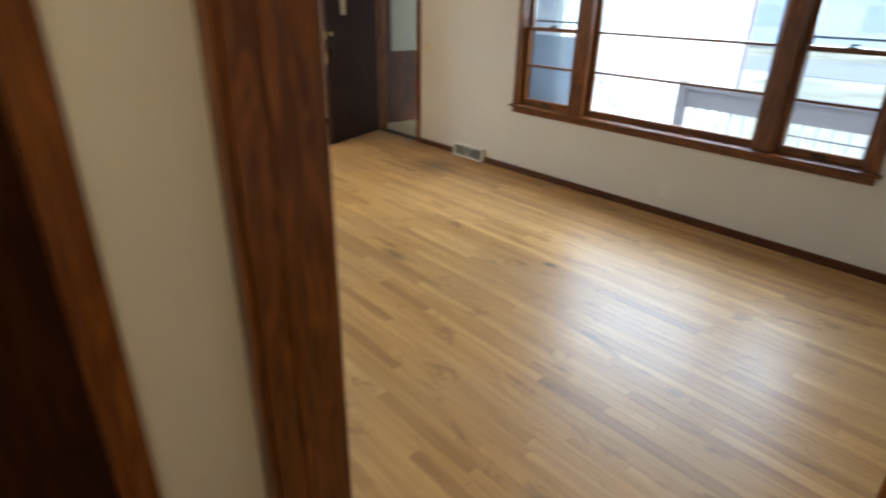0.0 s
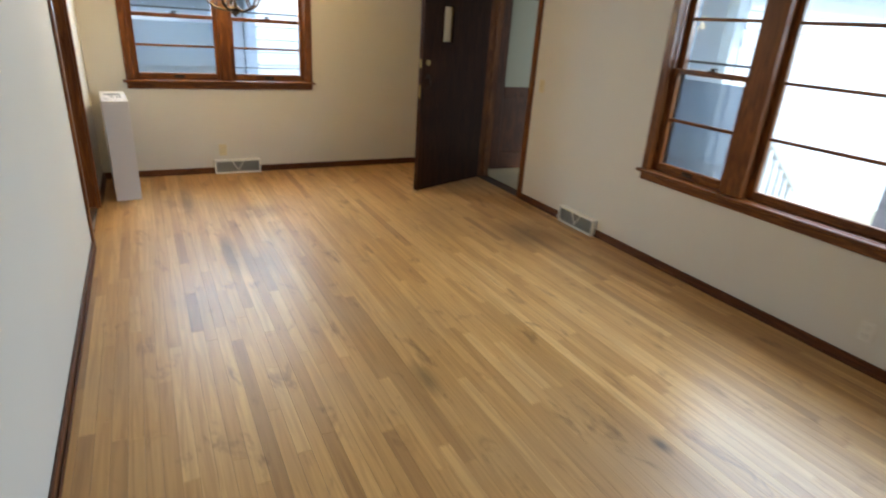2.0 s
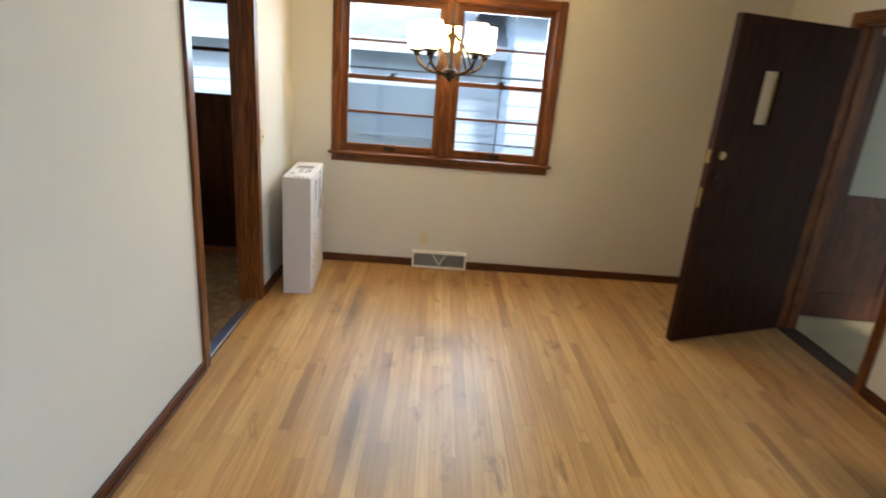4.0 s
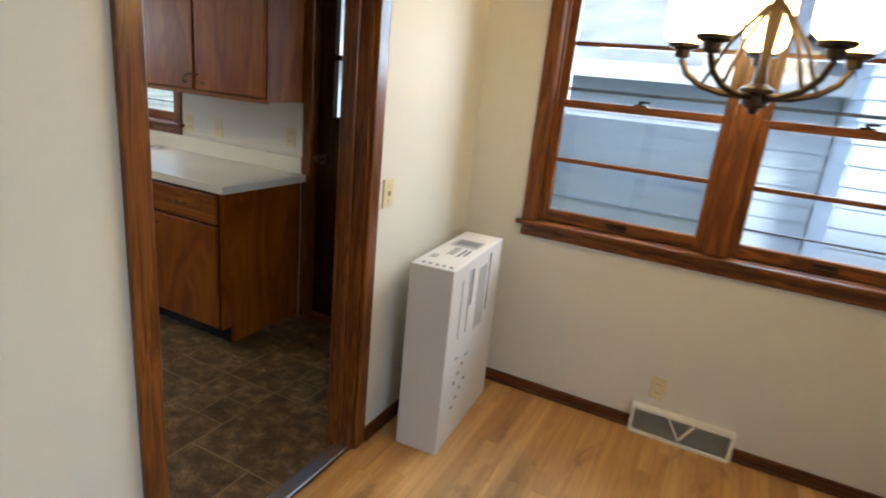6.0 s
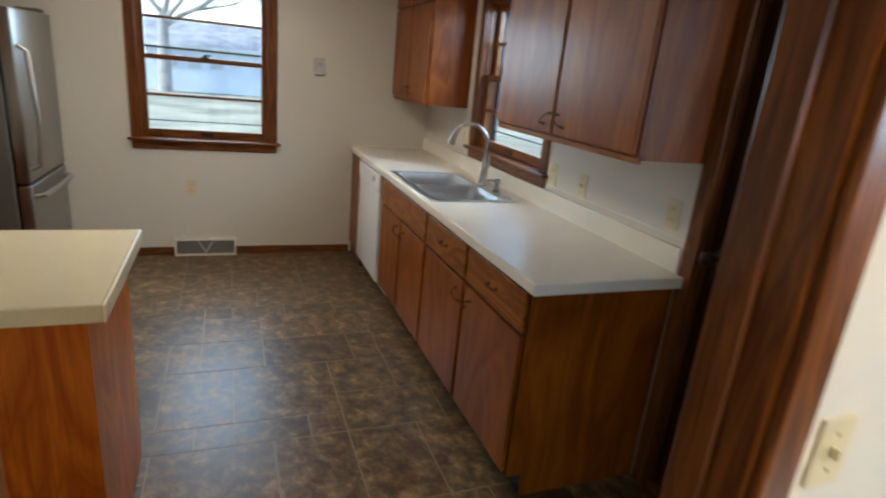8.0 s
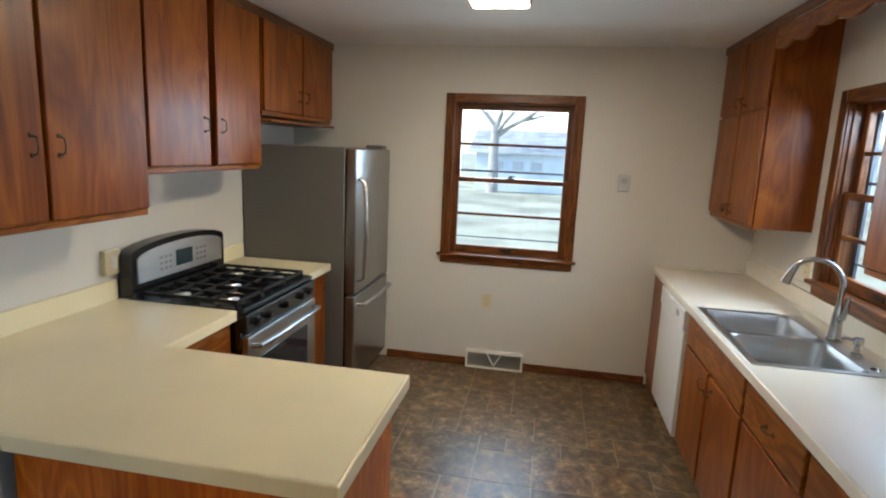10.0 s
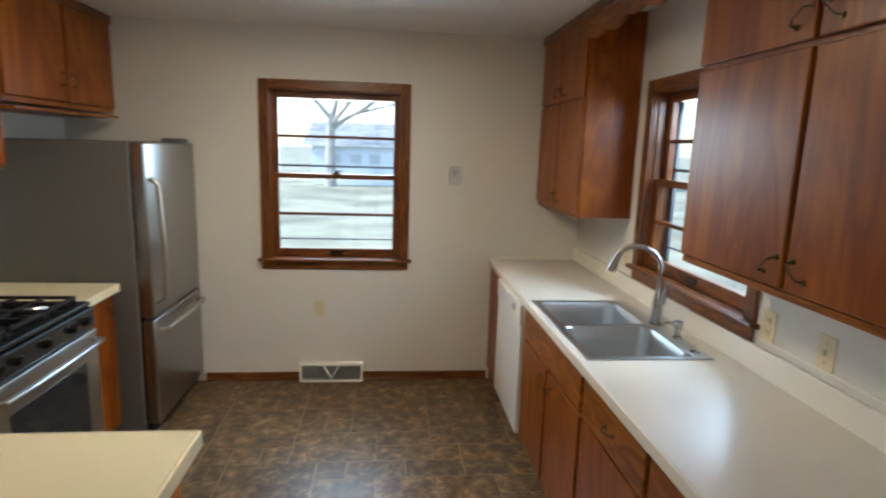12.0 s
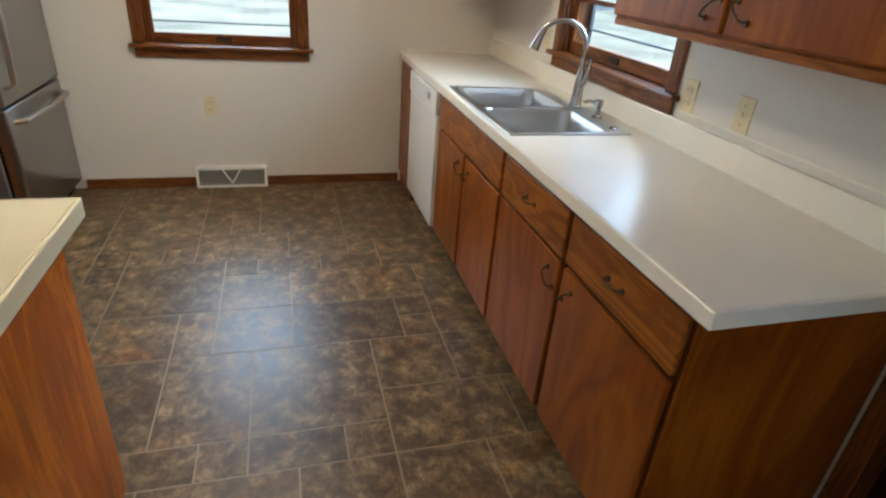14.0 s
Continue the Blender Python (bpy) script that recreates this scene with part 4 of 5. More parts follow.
def stove():
    t = thing("gas_stove", pose(-2.472, YS + 0.02, 0), "black and stainless steel gas stove with five burners", "stove")
    w, d = 0.389, 0.64
    part("body", boxes((-w, w, 0.0, d, 0.04, 0.895)), BLACK, t)
    part("cooktop", boxes((-w, w, 0.05, d + 0.015, 0.896, 0.918), bevel=0.005, seg=2), BLACK, t)
    # back console with an arched top
    pts = [(-w, 0.918), (w, 0.918)] + [(w * math.cos(a), 1.125 + 0.06 * math.sin(a)) for a in (math.pi * k / 20 for k in range(21))]
    part("backguard", outline(bmesh.new(), pts, 0.0, 0.075), BLACK, t)
    q = w - 0.035
    pts = [(-q, 0.985), (q, 0.985)] + [(q * math.cos(a), 1.10 + 0.055 * math.sin(a)) for a in (math.pi * k / 20 for k in range(21))]
    c = part("control_console", outline(bmesh.new(), pts, 0.075, 0.083), CONSOLE, t, "stainless steel control console")
    part("display", boxes((-0.07, 0.07, 0.083, 0.086, 1.02, 1.105), bevel=0.002), GLASS_DOOR, c, "dark glass display")
    for s in (-1, 1):
        for i in range(3):
            for j in range(3):
                part("button", boxes((s * (0.105 + 0.035 * i), s * (0.125 + 0.035 * i), 0.083, 0.0845, 1.02 + 0.03 * j, 1.032 + 0.03 * j)), INK_G, c)
    for gx0, gx1 in ((-0.36, -0.125), (-0.118, 0.118), (0.125, 0.36)):
        bars = [(gx0, gx1, 0.10, 0.112, 0.935, 0.95), (gx0, gx1, d - 0.045, d - 0.033, 0.935, 0.95), (gx0, gx0 + 0.012, 0.10, d - 0.033, 0.935, 0.95), (gx1 - 0.012, gx1, 0.10, d - 0.033, 0.935, 0.95), (gx0, gx1, 0.345, 0.357, 0.935, 0.95)]
        mx = (gx0 + gx1) / 2
        bars += [(mx - 0.005, mx + 0.005, 0.10, d - 0.033, 0.936, 0.951)]
        bars += [(gx0, gx1, y - 0.005, y + 0.005, 0.936, 0.951) for y in (0.225, 0.475)]
        bars += [(x, x + 0.012, y, y + 0.012, 0.918, 0.936) for x in (gx0, gx1 - 0.012) for y in (0.10, d - 0.045)]
        part("grate", boxes(*bars), IRON, t, "cast iron grate")
    for bx, by, r in ((-0.245, 0.225, 0.04), (-0.245, 0.475, 0.048), (0.245, 0.225, 0.036), (0.245, 0.475, 0.052), (0.0, 0.35, 0.045)):
        b = part("burner", lathe(bmesh.new(), [(r + 0.016, 0.918), (r + 0.012, 0.924), (r, 0.926), (r * 0.9, 0.933), (0.001, 0.934)], (bx, by, 0), 20), STEEL, t, smooth=True)
        part("cap", lathe(bmesh.new(), [(r * 0.82, 0.9335), (r * 0.8, 0.937), (0.001, 0.938)], (bx, by, 0), 20), IRON, b, smooth=True)
    part("control_panel", boxes((-w, w, d - 0.002, d + 0.03, 0.795, 0.893), bevel=0.006, seg=2), BLACK, t)
    for x in (-0.30, -0.19, 0.0, 0.19, 0.30):
        k = cyl(bmesh.new(), (x, d + 0.03, 0.843), (x, d + 0.06, 0.843), 0.021, 0.018, n=18)
        part("knob", k, BLACK, t, smooth=True)
    door = part("oven_door", boxes((-w + 0.003, w - 0.003, d, d + 0.035, 0.20, 0.785), bevel=0.006, seg=2), STEEL, t, "stainless steel oven door")
    part("oven_window", boxes((-0.27, 0.27, d + 0.035, d + 0.038, 0.30, 0.655), bevel=0.002), DARK_GLASS, door, "dark glass oven window")
    hb = tube(bmesh.new(), [(-0.35, d + 0.035, 0.735), (-0.345, d + 0.075, 0.738), (-0.2, d + 0.088, 0.74), (0.2, d + 0.088, 0.74), (0.345, d + 0.075, 0.738), (0.35, d + 0.035, 0.735)], 0.014, 10)
    part("handle", hb, STEEL, door, "stainless steel bar handle", smooth=True)
    part("drawer", boxes((-w + 0.003, w - 0.003, d, d + 0.03, 0.045, 0.19), bevel=0.005), STEEL, t)
    return t


stove()


def fridge():
    t = thing("refrigerator", pose(-3.632, YS + 0.005, 0), "stainless steel bottom-freezer refrigerator with grey sides", "refrigerator")
    w = 0.385
    part("body", boxes((-w, w, 0.0, 0.72, 0.03, 1.675), bevel=0.006), FRIDGE_SIDE, t)
    part("hinge_cover", boxes((-w + 0.01, -w + 0.11, 0.64, 0.77, 1.675, 1.70), bevel=0.005), FRIDGE_SIDE, t)
    part("gasket", boxes((-w + 0.012, w - 0.012, 0.72, 0.732, 0.09, 1.665)), BLACK, t)
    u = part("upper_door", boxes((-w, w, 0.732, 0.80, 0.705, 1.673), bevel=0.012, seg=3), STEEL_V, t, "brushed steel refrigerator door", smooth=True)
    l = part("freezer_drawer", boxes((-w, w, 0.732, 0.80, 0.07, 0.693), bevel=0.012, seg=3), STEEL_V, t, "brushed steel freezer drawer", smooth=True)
    hx = w - 0.05
    part("handle", tube(bmesh.new(), [(hx, 0.80, 0.79), (hx, 0.845, 0.81), (hx, 0.862, 1.10), (hx, 0.845, 1.45), (hx, 0.80, 1.48)], 0.014, 10), STEEL, u, "bowed steel handle", smooth=True)
    part("handle", tube(bmesh.new(), [(-w + 0.06, 0.80, 0.625), (-w + 0.07, 0.845, 0.628), (0, 0.862, 0.63), (w - 0.07, 0.845, 0.628), (w - 0.06, 0.80, 0.625)], 0.014, 10), STEEL, l, "bowed steel handle", smooth=True)
    part("grille", boxes((-w + 0.01, w - 0.01, 0.70, 0.75, 0.005, 0.065)), BLACK, t)
    for x in (-w + 0.06, w - 0.06):
        for y in (0.08, 0.66):
            part("foot", cyl(bmesh.new(), (x, y, 0.0), (x, y, 0.035), 0.018, n=10), BLACK, t)
    return t


fridge()
upper_unit(SOUTH, 0.94, 1.945, 1.37, ZT, "stained birch wall cabinet above the peninsula corner", 2, None, depth=0.31, lift=0.26, lean=0)
upper_unit(SOUTH, 1.947, 2.915, 1.545, ZT, "stained birch wall cabinet above the stove with doors ajar", 2, None, depth=0.31, lift=0.2, lean=0, gap=0.03)
upper_unit(SOUTH, 2.95, -XK - 0.003, 1.86, ZT, "short stained birch cabinet above the refrigerator", 2, None, depth=0.31, lift=0.12, lean=0)
sh = thing("bracket_shelf", SOUTH, "small stained bracket shelf under the cabinets", "shelf")
part("board", boxes((2.952, 3.95, -0.375, -0.02, 1.812, 1.828), bevel=0.003), CAB_X, sh)
part("bracket", boxes((2.918, 2.948, -0.31, -0.02, 1.55, 1.846), bevel=0.003), CAB, sh)
tagged(part("crown_trim", boxes((XK + 0.003, -0.94, YS + 0.325, YS + 0.337, ZC - 0.055, ZC - 0.003), bevel=0.003), TRIM_X), "stained wooden trim along the ceiling", "trim", kind="structure")
ph = thing("wall_phone_jack", SOUTH @ pose(2.05, 0, 1.10), "tilted ivory outlet plate behind the stove counter", "outlet")
part("cover_plate", boxes((-0.05, 0.05, -0.03, 0.0, -0.06, 0.06), bevel=0.006, seg=2), IVORY, ph)
part("receptacle", boxes((-0.02, 0.02, -0.034, -0.029, -0.03, 0.03), bevel=0.003), PLATE_W, ph)

cl = thing("ceiling_light", pose(-2.56, 4.357, ZC), "lit square kitchen ceiling light with a wooden rim", "ceiling light")
part("frame", boxes((-0.15, 0.15, -0.15, -0.136, -0.06, -0.002), (-0.15, 0.15, 0.136, 0.15, -0.06, -0.002), (-0.15, -0.136, -0.136, 0.136, -0.06, -0.002), (0.136, 0.15, -0.136, 0.136, -0.06, -0.002), bevel=0.003), CAB_X, cl)
part("diffuser", boxes((-0.135, 0.135, -0.135, 0.135, -0.065, -0.02), bevel=0.01, seg=2), TUBE, cl, "glowing white diffuser")


hl = thing("ceiling_light", pose(-0.75, -0.75, ZC), "lit round hall ceiling light", "ceiling light")
part("base", lathe(bmesh.new(), [(0.001, -0.002), (0.13, -0.002), (0.13, -0.02), (0.12, -0.025)]), BRASS, hl, smooth=True)
part("globe", lathe(bmesh.new(), [(0.12, -0.022), (0.115, -0.06), (0.08, -0.095), (0.03, -0.11), (0.001, -0.112)]), HALL_GLOW, hl, "glowing white glass bowl", smooth=True)


# ---- dining corner ----
def chandelier():
    cx, cy = 1.33, 5.28
    t = thing("chandelier", pose(cx, cy, -0.034), "bronze five-arm chandelier with lit cream glass shades", "chandelier")
    part("canopy", lathe(bmesh.new(), [(0.001, ZC + 0.032), (0.062, ZC + 0.032), (0.06, ZC - 0.018), (0.02, ZC - 0.03), (0.006, ZC - 0.045), (0.001, ZC - 0.045)]), BRONZE, t, smooth=True)
    part("rod", cyl(bmesh.new(), (0, 0, 1.66), (0, 0, ZC - 0.03), 0.006), BRONZE, t)
    part("hub", lathe(bmesh.new(), [(0.001, 1.550), (0.012, 1.550), (0.016, 1.565), (0.034, 1.575), (0.034, 1.600), (0.045, 1.606), (0.045, 1.616), (0.02, 1.630), (0.012, 1.670), (0.02, 1.800), (0.010, 1.890), (0.001, 1.900)]), BRONZE, t, smooth=True)
    for k in range(5):
        a = radians(72 * k + 20)
        ux, uy = math.cos(a), math.sin(a)
        prof = [(0.03, 1.595), (0.09, 1.598), (0.155, 1.615), (0.20, 1.645), (0.222, 1.685)]
        part("arm", tube(bmesh.new(), [(r * ux, r * uy, z) for r, z in prof], 0.009, 8), BRONZE, t, smooth=True)
        part("brace", tube(bmesh.new(), [(0.15 * ux, 0.15 * uy, 1.62), (0.10 * ux, 0.10 * uy, 1.73), (0.02 * ux, 0.02 * uy, 1.83)], 0.006, 6), BRONZE, t, smooth=True)
        c = (0.222 * ux, 0.222 * uy, 0.045)
        cup = part("cup", lathe(bmesh.new(), [(0.001, 1.64), (0.02, 1.645), (0.022, 1.665), (0.042, 1.672), (0.044, 1.682), (0.001, 1.684)], c, 20), BRONZE, t, smooth=True)
        part("shade", lathe(bmesh.new(), [(0.001, 1.686), (0.040, 1.686), (0.056, 1.70), (0.061, 1.74), (0.062, 1.838), (0.058, 1.838), (0.056, 1.74), (0.001, 1.70)], c, 24), SHADE, t, "glowing cream glass shade", smooth=True)
        part("bulb", lathe(bmesh.new(), [(0.001, 1.702), (0.012, 1.704), (0.014, 1.725), (0.027, 1.755), (0.028, 1.775), (0.018, 1.797), (0.001, 1.802)], c, 14), BULB, t, "lit lamp bulb", smooth=True)


chandelier()

# carton leaning on the partition
bx = thing("carton", pose(0.275, 5.325, 0.0, 0, 0, 4), "tall white printed cardboard carton standing against the wall", "carton")
BXW, BXD, BXH = 0.19, 0.62, 0.83
bm = boxes((0, BXW, 0, BXD, 0, BXH), bevel=0.003)
body = part("box_body", bm, CARTON, bx)
prints = boxes((0.03, 0.155, 0.34, 0.46, BXH, BXH + 0.0012), (0.025, 0.055, 0.12, 0.17, BXH, BXH + 0.0012), (0.07, 0.10, 0.20, 0.32, BXH, BXH + 0.0012))
part("printed_block", prints, INK_G, bx, "grey printed label panels")
bars = [(0.12 + 0.02 * j, 0.128 + 0.02 * j, 0.19 + 0.02 * (j % 2), 0.31, BXH, BXH + 0.0014) for j in range(2)]
bars += [(0.035 + 0.03 * j, 0.047 + 0.03 * j, 0.03, 0.045, BXH, BXH + 0.0014) for j in range(5)]
bars += [(0.045, 0.145, 0.375 + 0.025 * j, 0.387 + 0.025 * j, BXH, BXH + 0.0016) for j in range(3)]
for r in bars:
    part("printed_bar", boxes(r), INK, bx)
side = [(BXW, BXW + 0.0012, 0.31, 0.42, 0.47, 0.76), (BXW, BXW + 0.0012, 0.11, 0.125, 0.50, 0.76)]
for r in side:
    part("printed_picture", boxes(r), INK_G, bx)
sbars = [(BXW, BXW + 0.0014, 0.12 + 0.04 * (j % 4), 0.145 + 0.04 * (j % 4), 0.16 + 0.03 * j, 0.168 + 0.03 * j) for j in range(9)]
sbars += [(BXW, BXW + 0.0014, 0.445, 0.46, 0.52, 0.80), (BXW, BXW + 0.0014, 0.20, 0.205, 0.50, 0.78), (BXW, BXW + 0.0014, 0.225, 0.24, 0.62, 0.78)]
for r in sbars:
    part("printed_bar", boxes(r), INK, bx)


# ---- outdoors ----
ground = tagged(part("ground", boxes((-400, 400, -400, 400, -0.75, -0.62)), GRASS), "pale dry lawn reaching to the distance", "ground", kind="structure")
tagged(part("road", boxes((22, 29, -400, 400, -0.62, -0.60)), ASPHALT), "pale asphalt street", "road", kind="structure")
tagged(part("driveway", boxes((5.7, 22, 6.5, 10.5, -0.62, -0.595)), CONCRETE), "pale concrete driveway", "driveway", kind="structure")


def clapboards(name, m, length, z0, z1, mat, parent):
    bm = bmesh.new()
    z = z0
    while z < z1:
        h = min(0.18, z1 - z)
        outline(bm, [(0, z), (0.03, z), (0.012, z + h), (0, z + h)], 0, length)
        z += 0.18
    ob = part(name, bm, mat, parent)
    ob.matrix_basis = m
    return ob


def house(name, x0, x1, y0, y1, z0, z1, mat, label, ridge="x", rise=1.4, windows=()):
    t = thing(name, pose(x0, y0, z0), label, "house")
    lx, ly, h = x1 - x0, y1 - y0, z1 - z0
    part("wall", boxes((0, lx, 0, ly, 0, h)), mat, t)
    clapboards("siding", pose(lx, 0, 0), ly, 0, h, mat, t)
    clapboards("siding", pose(0, ly, 0, 0, 0, 180), ly, 0, h, mat, t)
    clapboards("siding", pose(0, 0, 0, 0, 0, -90), lx, 0, h, mat, t)
    clapboards("siding", pose(lx, ly, 0, 0, 0, 90), lx, 0, h, mat, t)
    bm = bmesh.new()
    o = 0.45
    if ridge == "x":
        outline(bm, [(-o, h), (ly + o, h), (ly / 2, h + rise)], -o, lx + o)
        m = Matrix(((0, 1, 0, 0), (1, 0, 0, 0), (0, 0, 1, 0), (0, 0, 0, 1)))
        bmesh.ops.transform(bm, matrix=m, verts=bm.verts)
    else:
        outline(bm, [(-o, h), (lx + o, h), (lx / 2, h + rise)], -o, ly + o)
    part("roof", bm, ROOF, t)
    part("fascia", boxes((-o - 0.02, lx + o + 0.02, -o - 0.02, -o, h - 0.16, h + 0.02), (-o - 0.02, -o, -o, ly + o, h - 0.16, h + 0.02), (lx + o, lx + o + 0.02, -o, ly + o, h - 0.16, h + 0.02), (-o, lx + o, ly + o, ly + o + 0.02, h - 0.16, h + 0.02)), RAIL_W, t)
    for face, u, z, w, hh in windows:
        if face == "W":
            r = (-0.06, -0.02, u, u + w, z, z + hh)
            g = (-0.075, -0.06, u + 0.06, u + w - 0.06, z + 0.06, z + hh - 0.06)
        elif face == "E":
            r = (lx + 0.02, lx + 0.06, u, u + w, z, z + hh)
            g = (lx + 0.06, lx + 0.075, u + 0.06, u + w - 0.06, z + 0.06, z + hh - 0.06)
        else:
            r = (u, u + w, -0.06, -0.02, z, z + hh)
            g = (u + 0.06, u + w - 0.06, -0.075, -0.06, z + 0.06, z + hh - 0.06)
        wi = part("window", boxes(r), RAIL_W, t)
        part("pane", boxes(g), SIDING_SHADED, wi)
    return t


# white walls coloured blue-grey for the shade on their near side
house("neighbour_house", -6.0, 2.15, 10.4, 18, -0.62, 1.9, SIDING_SHADED, "white-sided neighbouring house close beyond the dining window", "x", 2.0)
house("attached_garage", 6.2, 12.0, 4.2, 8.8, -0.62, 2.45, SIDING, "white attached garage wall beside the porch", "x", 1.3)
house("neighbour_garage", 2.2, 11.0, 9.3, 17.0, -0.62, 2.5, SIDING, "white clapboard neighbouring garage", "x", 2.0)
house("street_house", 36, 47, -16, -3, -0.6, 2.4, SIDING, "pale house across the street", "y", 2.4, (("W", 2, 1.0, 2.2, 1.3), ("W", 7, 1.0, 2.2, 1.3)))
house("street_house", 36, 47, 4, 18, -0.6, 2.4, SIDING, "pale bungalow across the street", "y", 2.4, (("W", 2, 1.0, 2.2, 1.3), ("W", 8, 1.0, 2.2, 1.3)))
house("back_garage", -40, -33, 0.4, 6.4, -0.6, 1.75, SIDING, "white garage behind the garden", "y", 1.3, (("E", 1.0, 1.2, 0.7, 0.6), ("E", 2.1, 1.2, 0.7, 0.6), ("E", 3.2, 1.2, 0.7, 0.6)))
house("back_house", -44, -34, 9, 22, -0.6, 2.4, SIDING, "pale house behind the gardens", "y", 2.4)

# porch, railing
tagged(part("porch_deck", boxes(*[(XE + T + 0.01, 5.6, y / 100 + 0.003, y / 100 + 0.137, -0.23, -0.19) for y in range(-214, 388, 14)], (XE + T + 0.01, 5.6, -2.14, 3.92, -0.60, -0.24)), CONCRETE), "pale boarded front porch deck", "porch", kind="structure")


# unseen slab, added to keep skylight off the garage wall and entry
tagged(part("porch_shade_slab", boxes((XE + T + 0.02, 6.15, 2.6, 3.92, 2.47, 2.56), (5.0, 6.15, 3.92, 5.8, 2.47, 2.56)), RAIL_W), "unseen white roof slab added to shade the porch and garage wall", "porch roof", kind="structure")


def railing(m, length, label):
    t = thing("porch_railing", m, label, "railing")
    part("top_rail", boxes((0, length, -0.07, 0.07, 0.99, 1.03), (0, length, -0.02, 0.02, 0.80, 0.99), bevel=0.004), RAIL, t)
    part("bottom_rail", boxes((0, length, -0.02, 0.02, 0.05, 0.12), bevel=0.004), RAIL, t)
    n = int(length / 0.13)
    for k in range(n + 1):
        x = 0.03 + k * (length - 0.06) / n
        part("baluster", boxes((x - 0.018, x + 0.018, -0.018, 0.018, 0.12, 0.80)), RAIL_W, t)
    for x in (0.0, length):
        part("post", boxes((x - 0.05, x + 0.05, -0.05, 0.05, -0.02, 1.06), bevel=0.004), RAIL, t)
    return t


railing(pose(5.5, 2.1, -0.19, 0, 0, -90), 4.1, "porch railing with dark top rail and white balusters")
stair_rail = thing("stair_railing", pose(5.5, 3.15, -0.19), "grey stair handrail sloping down from the porch", "railing")
bm = bmesh.new()
tube(bm, [(0, 0, 0.98), (1.0, 0.25, 0.40)], 0.05, 8)
part("handrail", bm, RAIL_W, stair_rail)
for k in range(5):
    x = 0.08 + 0.2 * k
    part("baluster", boxes((x - 0.018, x + 0.018, 0.25 * x - 0.018, 0.25 * x + 0.018, -0.43, 0.95 - 0.58 * x)), RAIL_W, stair_rail)
for y in (3.75,):
    c = thing("porch_post", pose(5.45, y, -0.19), "white-grey square porch post", "post")
    part("shaft", boxes((-0.06, 0.06, -0.06, 0.06, 0, 2.66), bevel=0.006), SIDING_SHADED, c)
    part("cap", boxes((-0.08, 0.08, -0.08, 0.08, 2.2, 2.4), (-0.08, 0.08, -0.08, 0.08, 0.0, 0.12), bevel=0.004), SIDING_SHADED, c)
dsp = thing("downspout", pose(12.02, 4.12, -0.6), "dark downspout at the garage corner", "downspout")
part("pipe", boxes((0, 0.09, 0, 0.07, 0, 2.9), bevel=0.01), RAIL, dsp)


def tree(x, y, h, seed, label):
    rng = random.Random(seed)
    t = thing("tree", pose(x, y, -0.65), label, "tree")
    part("trunk", tube(bmesh.new(), [(0, 0, 0), (0.05, 0, h * 0.2), (0.0, 0.05, h * 0.42)], h * 0.032, 10, taper=[1.3, 1.0, 0.8]), BARK_HAZY, t, smooth=True)
    bm = bmesh.new()

    def grow(p, d, r, n):
        q = p + d
        tube(bm, [p, (p + q) / 2 + Vector((rng.uniform(-1, 1), rng.uniform(-1, 1), 0)) * d.length * 0.06, q], r, 5, taper=[1, 0.85, 0.65])
        if n:
            for _ in range(3):
                v = Vector((rng.gauss(0, 0.6), rng.gauss(0, 0.6), rng.uniform(0.1, 0.9))) + d.normalized()
                grow(q - d * rng.uniform(0, 0.35), v.normalized() * d.length * rng.uniform(0.55, 0.8), r * 0.55, n - 1)
    for _ in range(5):
        v = Vector((rng.gauss(0, 0.5), rng.gauss(0, 0.5), 0.8)).normalized()
        grow(Vector((0, 0.05, h * rng.uniform(0.34, 0.42))), v * h * 0.24, h * 0.017, 4)
    part("crown", bm, BARK_HAZY, t, "bare branching crown")


tree(-26, 6.2, 9.0, 3, "large bare tree behind the garden")
tree(-27, 10.5, 8.0, 5, "bare tree beside the back garage")
tree(-32, 1.5, 9.0, 8, "bare tree far behind the gardens")
tree(33, -1.0, 8.0, 9, "bare street tree across the road")


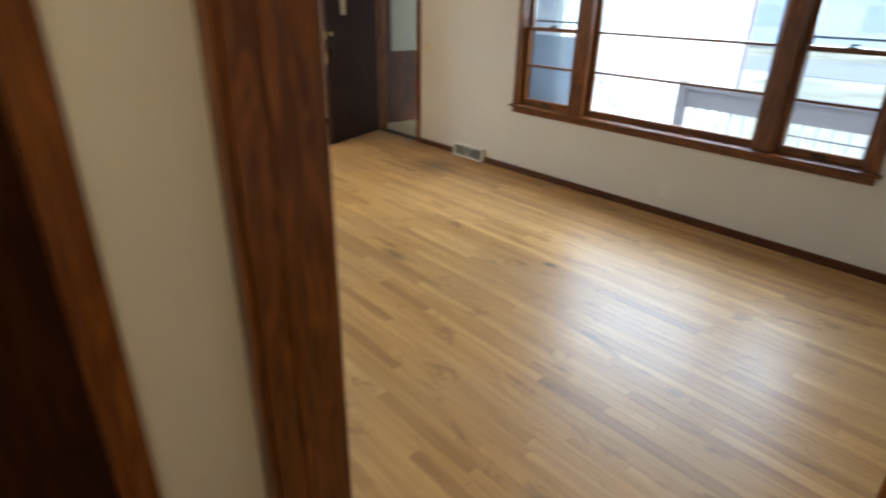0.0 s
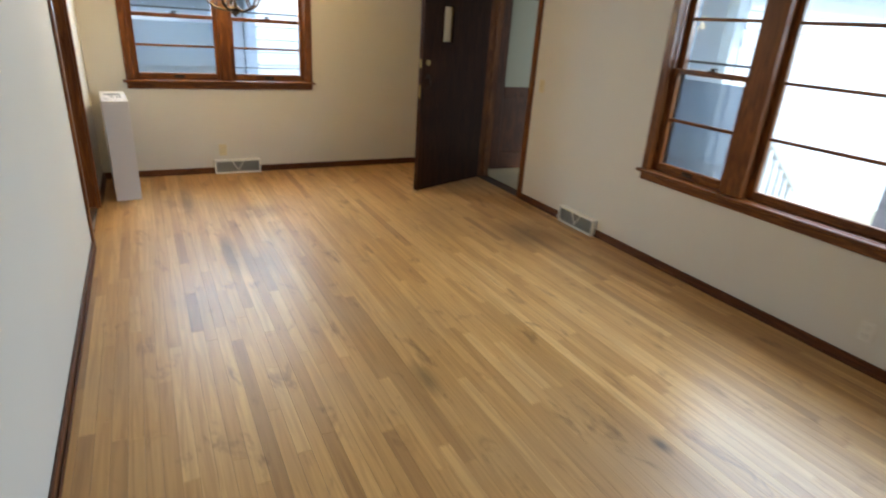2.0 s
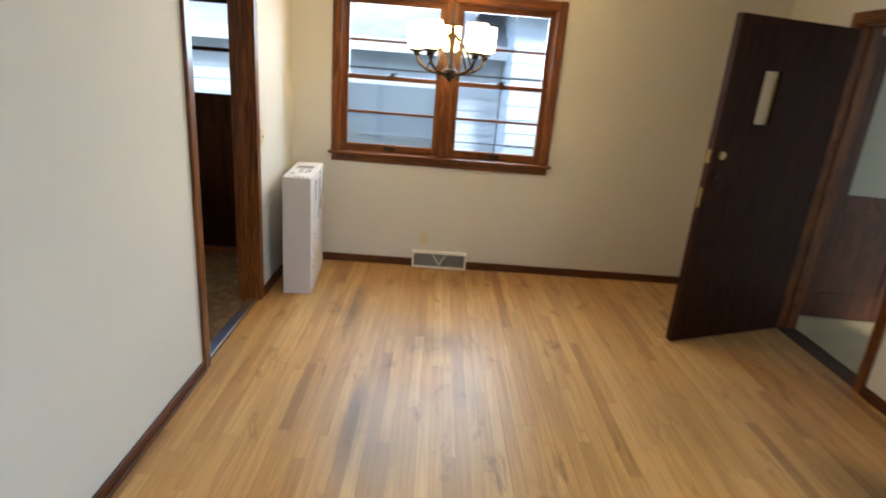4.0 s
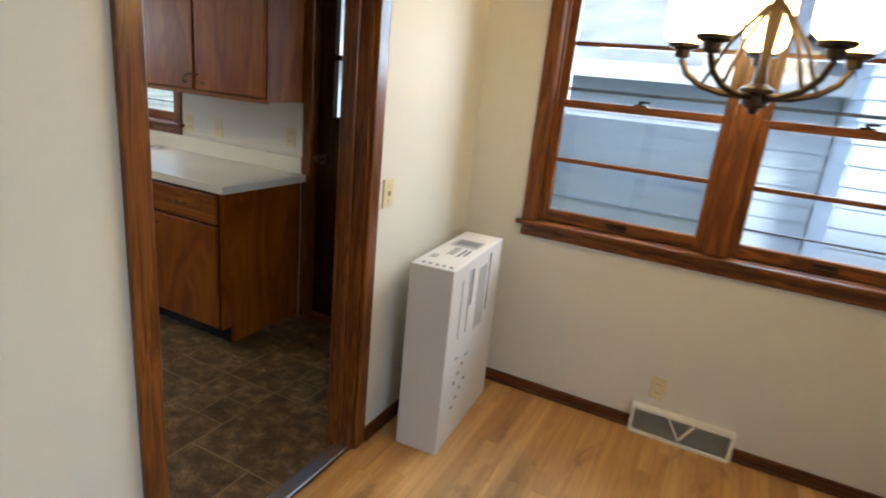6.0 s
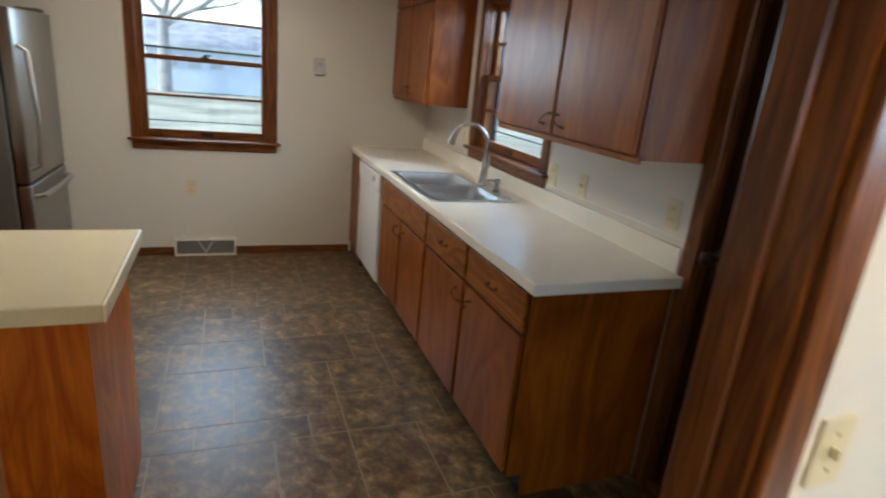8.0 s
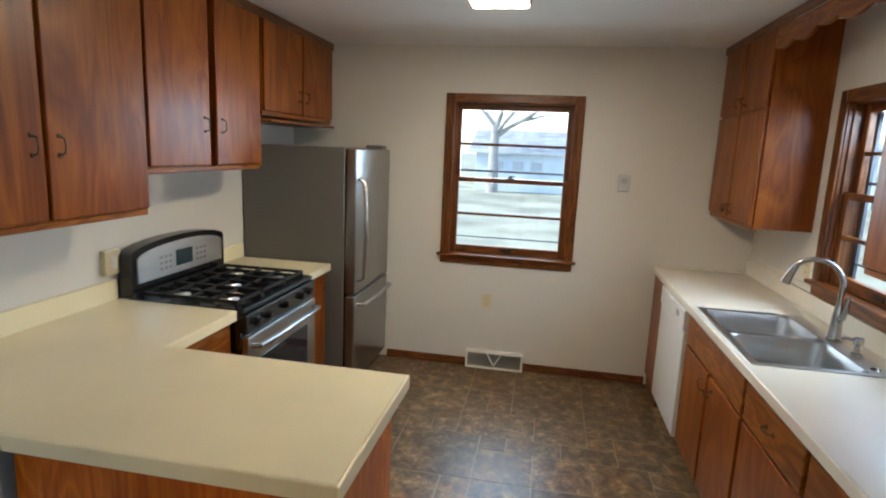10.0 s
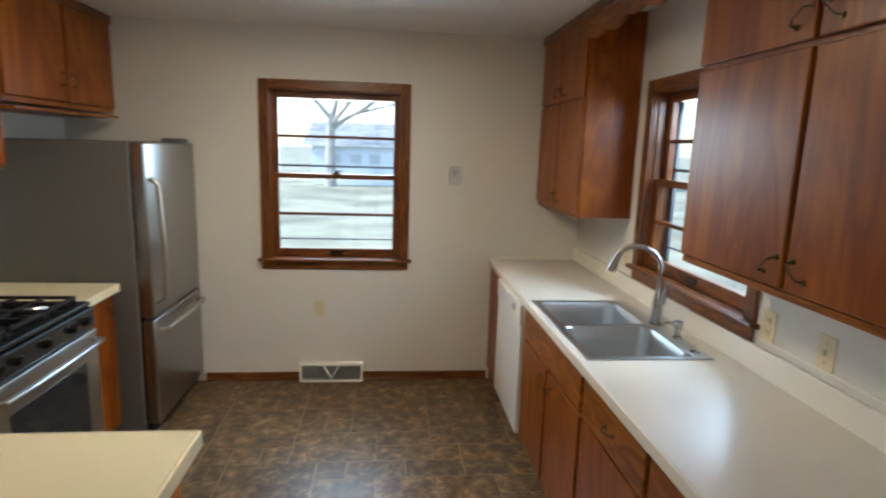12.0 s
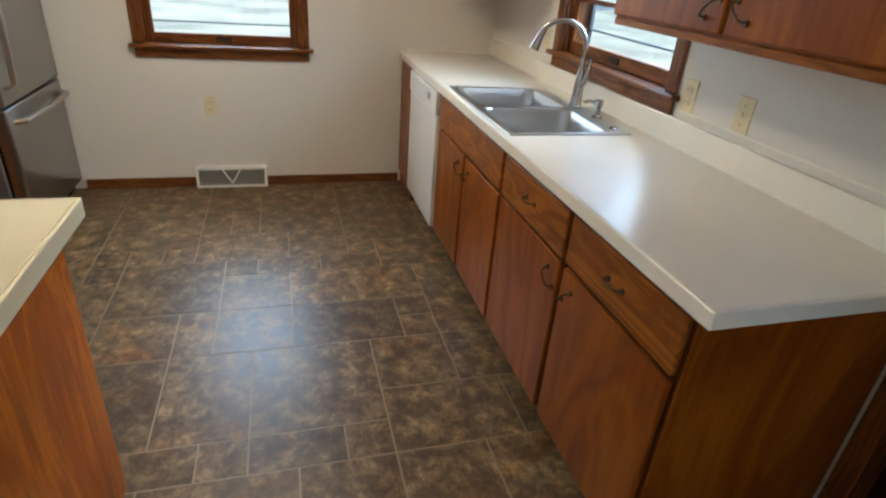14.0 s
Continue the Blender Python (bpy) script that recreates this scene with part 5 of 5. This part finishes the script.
# ---- floor pieces ----
def strip_floor():
    """Oak strips along the length of the room, of random lengths; the nearest as parts, the rest joined."""
    rng = random.Random(11)
    w = 0.0573
    near, rest = [], []
    x = XE
    while x > -1.6:
        x0 = max(x - w, -1.6)
        y = YL - rng.uniform(0, 1.2)
        while y < YN:
            ln = rng.choice((0.45, 0.6, 0.8, 1.0, 1.3, 1.6)) * rng.uniform(0.9, 1.1)
            a, b = max(y, YL), min(y + ln, YN)
            if x0 < XW and a < JY + 0.07 < b:
                b = JY + 0.07
            if b - a > 0.02 and not (x <= XW and a >= JY + 0.05):
                row = (x0 + 0.0004, x - 0.0004, a + 0.0006, b - 0.0006)
                (near if 0.7 < x < 2.6 and -0.3 < (a + b) / 2 < 5.6 else rest).append(row)
            y += ln
        x -= w
    rest += near[300:]
    for x0, x1, y0, y1 in near[:300]:
        bm = boxes((x0, x1, y0, y1, -0.004, 0.0))
        part("oak_strip", bm, OAK, wood_floor)
    verts, faces = [], []
    for x0, x1, y0, y1 in rest:
        n = len(verts)
        verts += [(x0, y0, -0.004), (x1, y0, -0.004), (x1, y1, -0.004), (x0, y1, -0.004), (x0, y0, 0), (x1, y0, 0), (x1, y1, 0), (x0, y1, 0)]
        faces += [(n + 4, n + 5, n + 6, n + 7), (n, n + 1, n + 5, n + 4), (n + 1, n + 2, n + 6, n + 5), (n + 2, n + 3, n + 7, n + 6), (n + 3, n, n + 4, n + 7)]
    me = bpy.data.meshes.new("oak_strips")
    me.from_pydata(verts, [], faces)
    me.materials.append(OAK_REST)
    ob = new("oak_strips", me)
    ob.parent = wood_floor
    tagged(ob, kind="stuff")


def tile_floor():
    """Stone-look tiles of mixed sizes on a half-foot grid, laid at random but without overlaps."""
    rng = random.Random(4)
    g = 0.1575
    nx, ny = int((XW - 0.06 - XK) / g) + 1, int((YN - YS) / g) + 1
    used = set()
    sizes = [(3, 3), (3, 2), (2, 3), (2, 2), (2, 1), (1, 2), (1, 1)]
    weight = [5, 4, 4, 4, 3, 3, 2]
    for j in range(ny):
        for i in range(nx):
            if (i, j) in used:
                continue
            for sx, sy in rng.choices(sizes, weight, k=6) + [(1, 1)]:
                cells = {(i + p, j + q) for p in range(sx) for q in range(sy)}
                if cells & used or i + sx > nx or j + sy > ny:
                    continue
                used |= cells
                x0, y0 = XK + i * g, YS + j * g
                x1, y1 = min(x0 + sx * g, XW - 0.078), min(y0 + sy * g, YN - 0.001)
                if x1 - x0 > 0.02 and y1 - y0 > 0.02:
                    part("vinyl_tile", boxes((x0 + 0.0034, x1 - 0.0034, y0 + 0.0034, y1 - 0.0034, -0.002, 0.0008)), VINYL, vinyl_floor)
                break


strip_floor()
tile_floor()
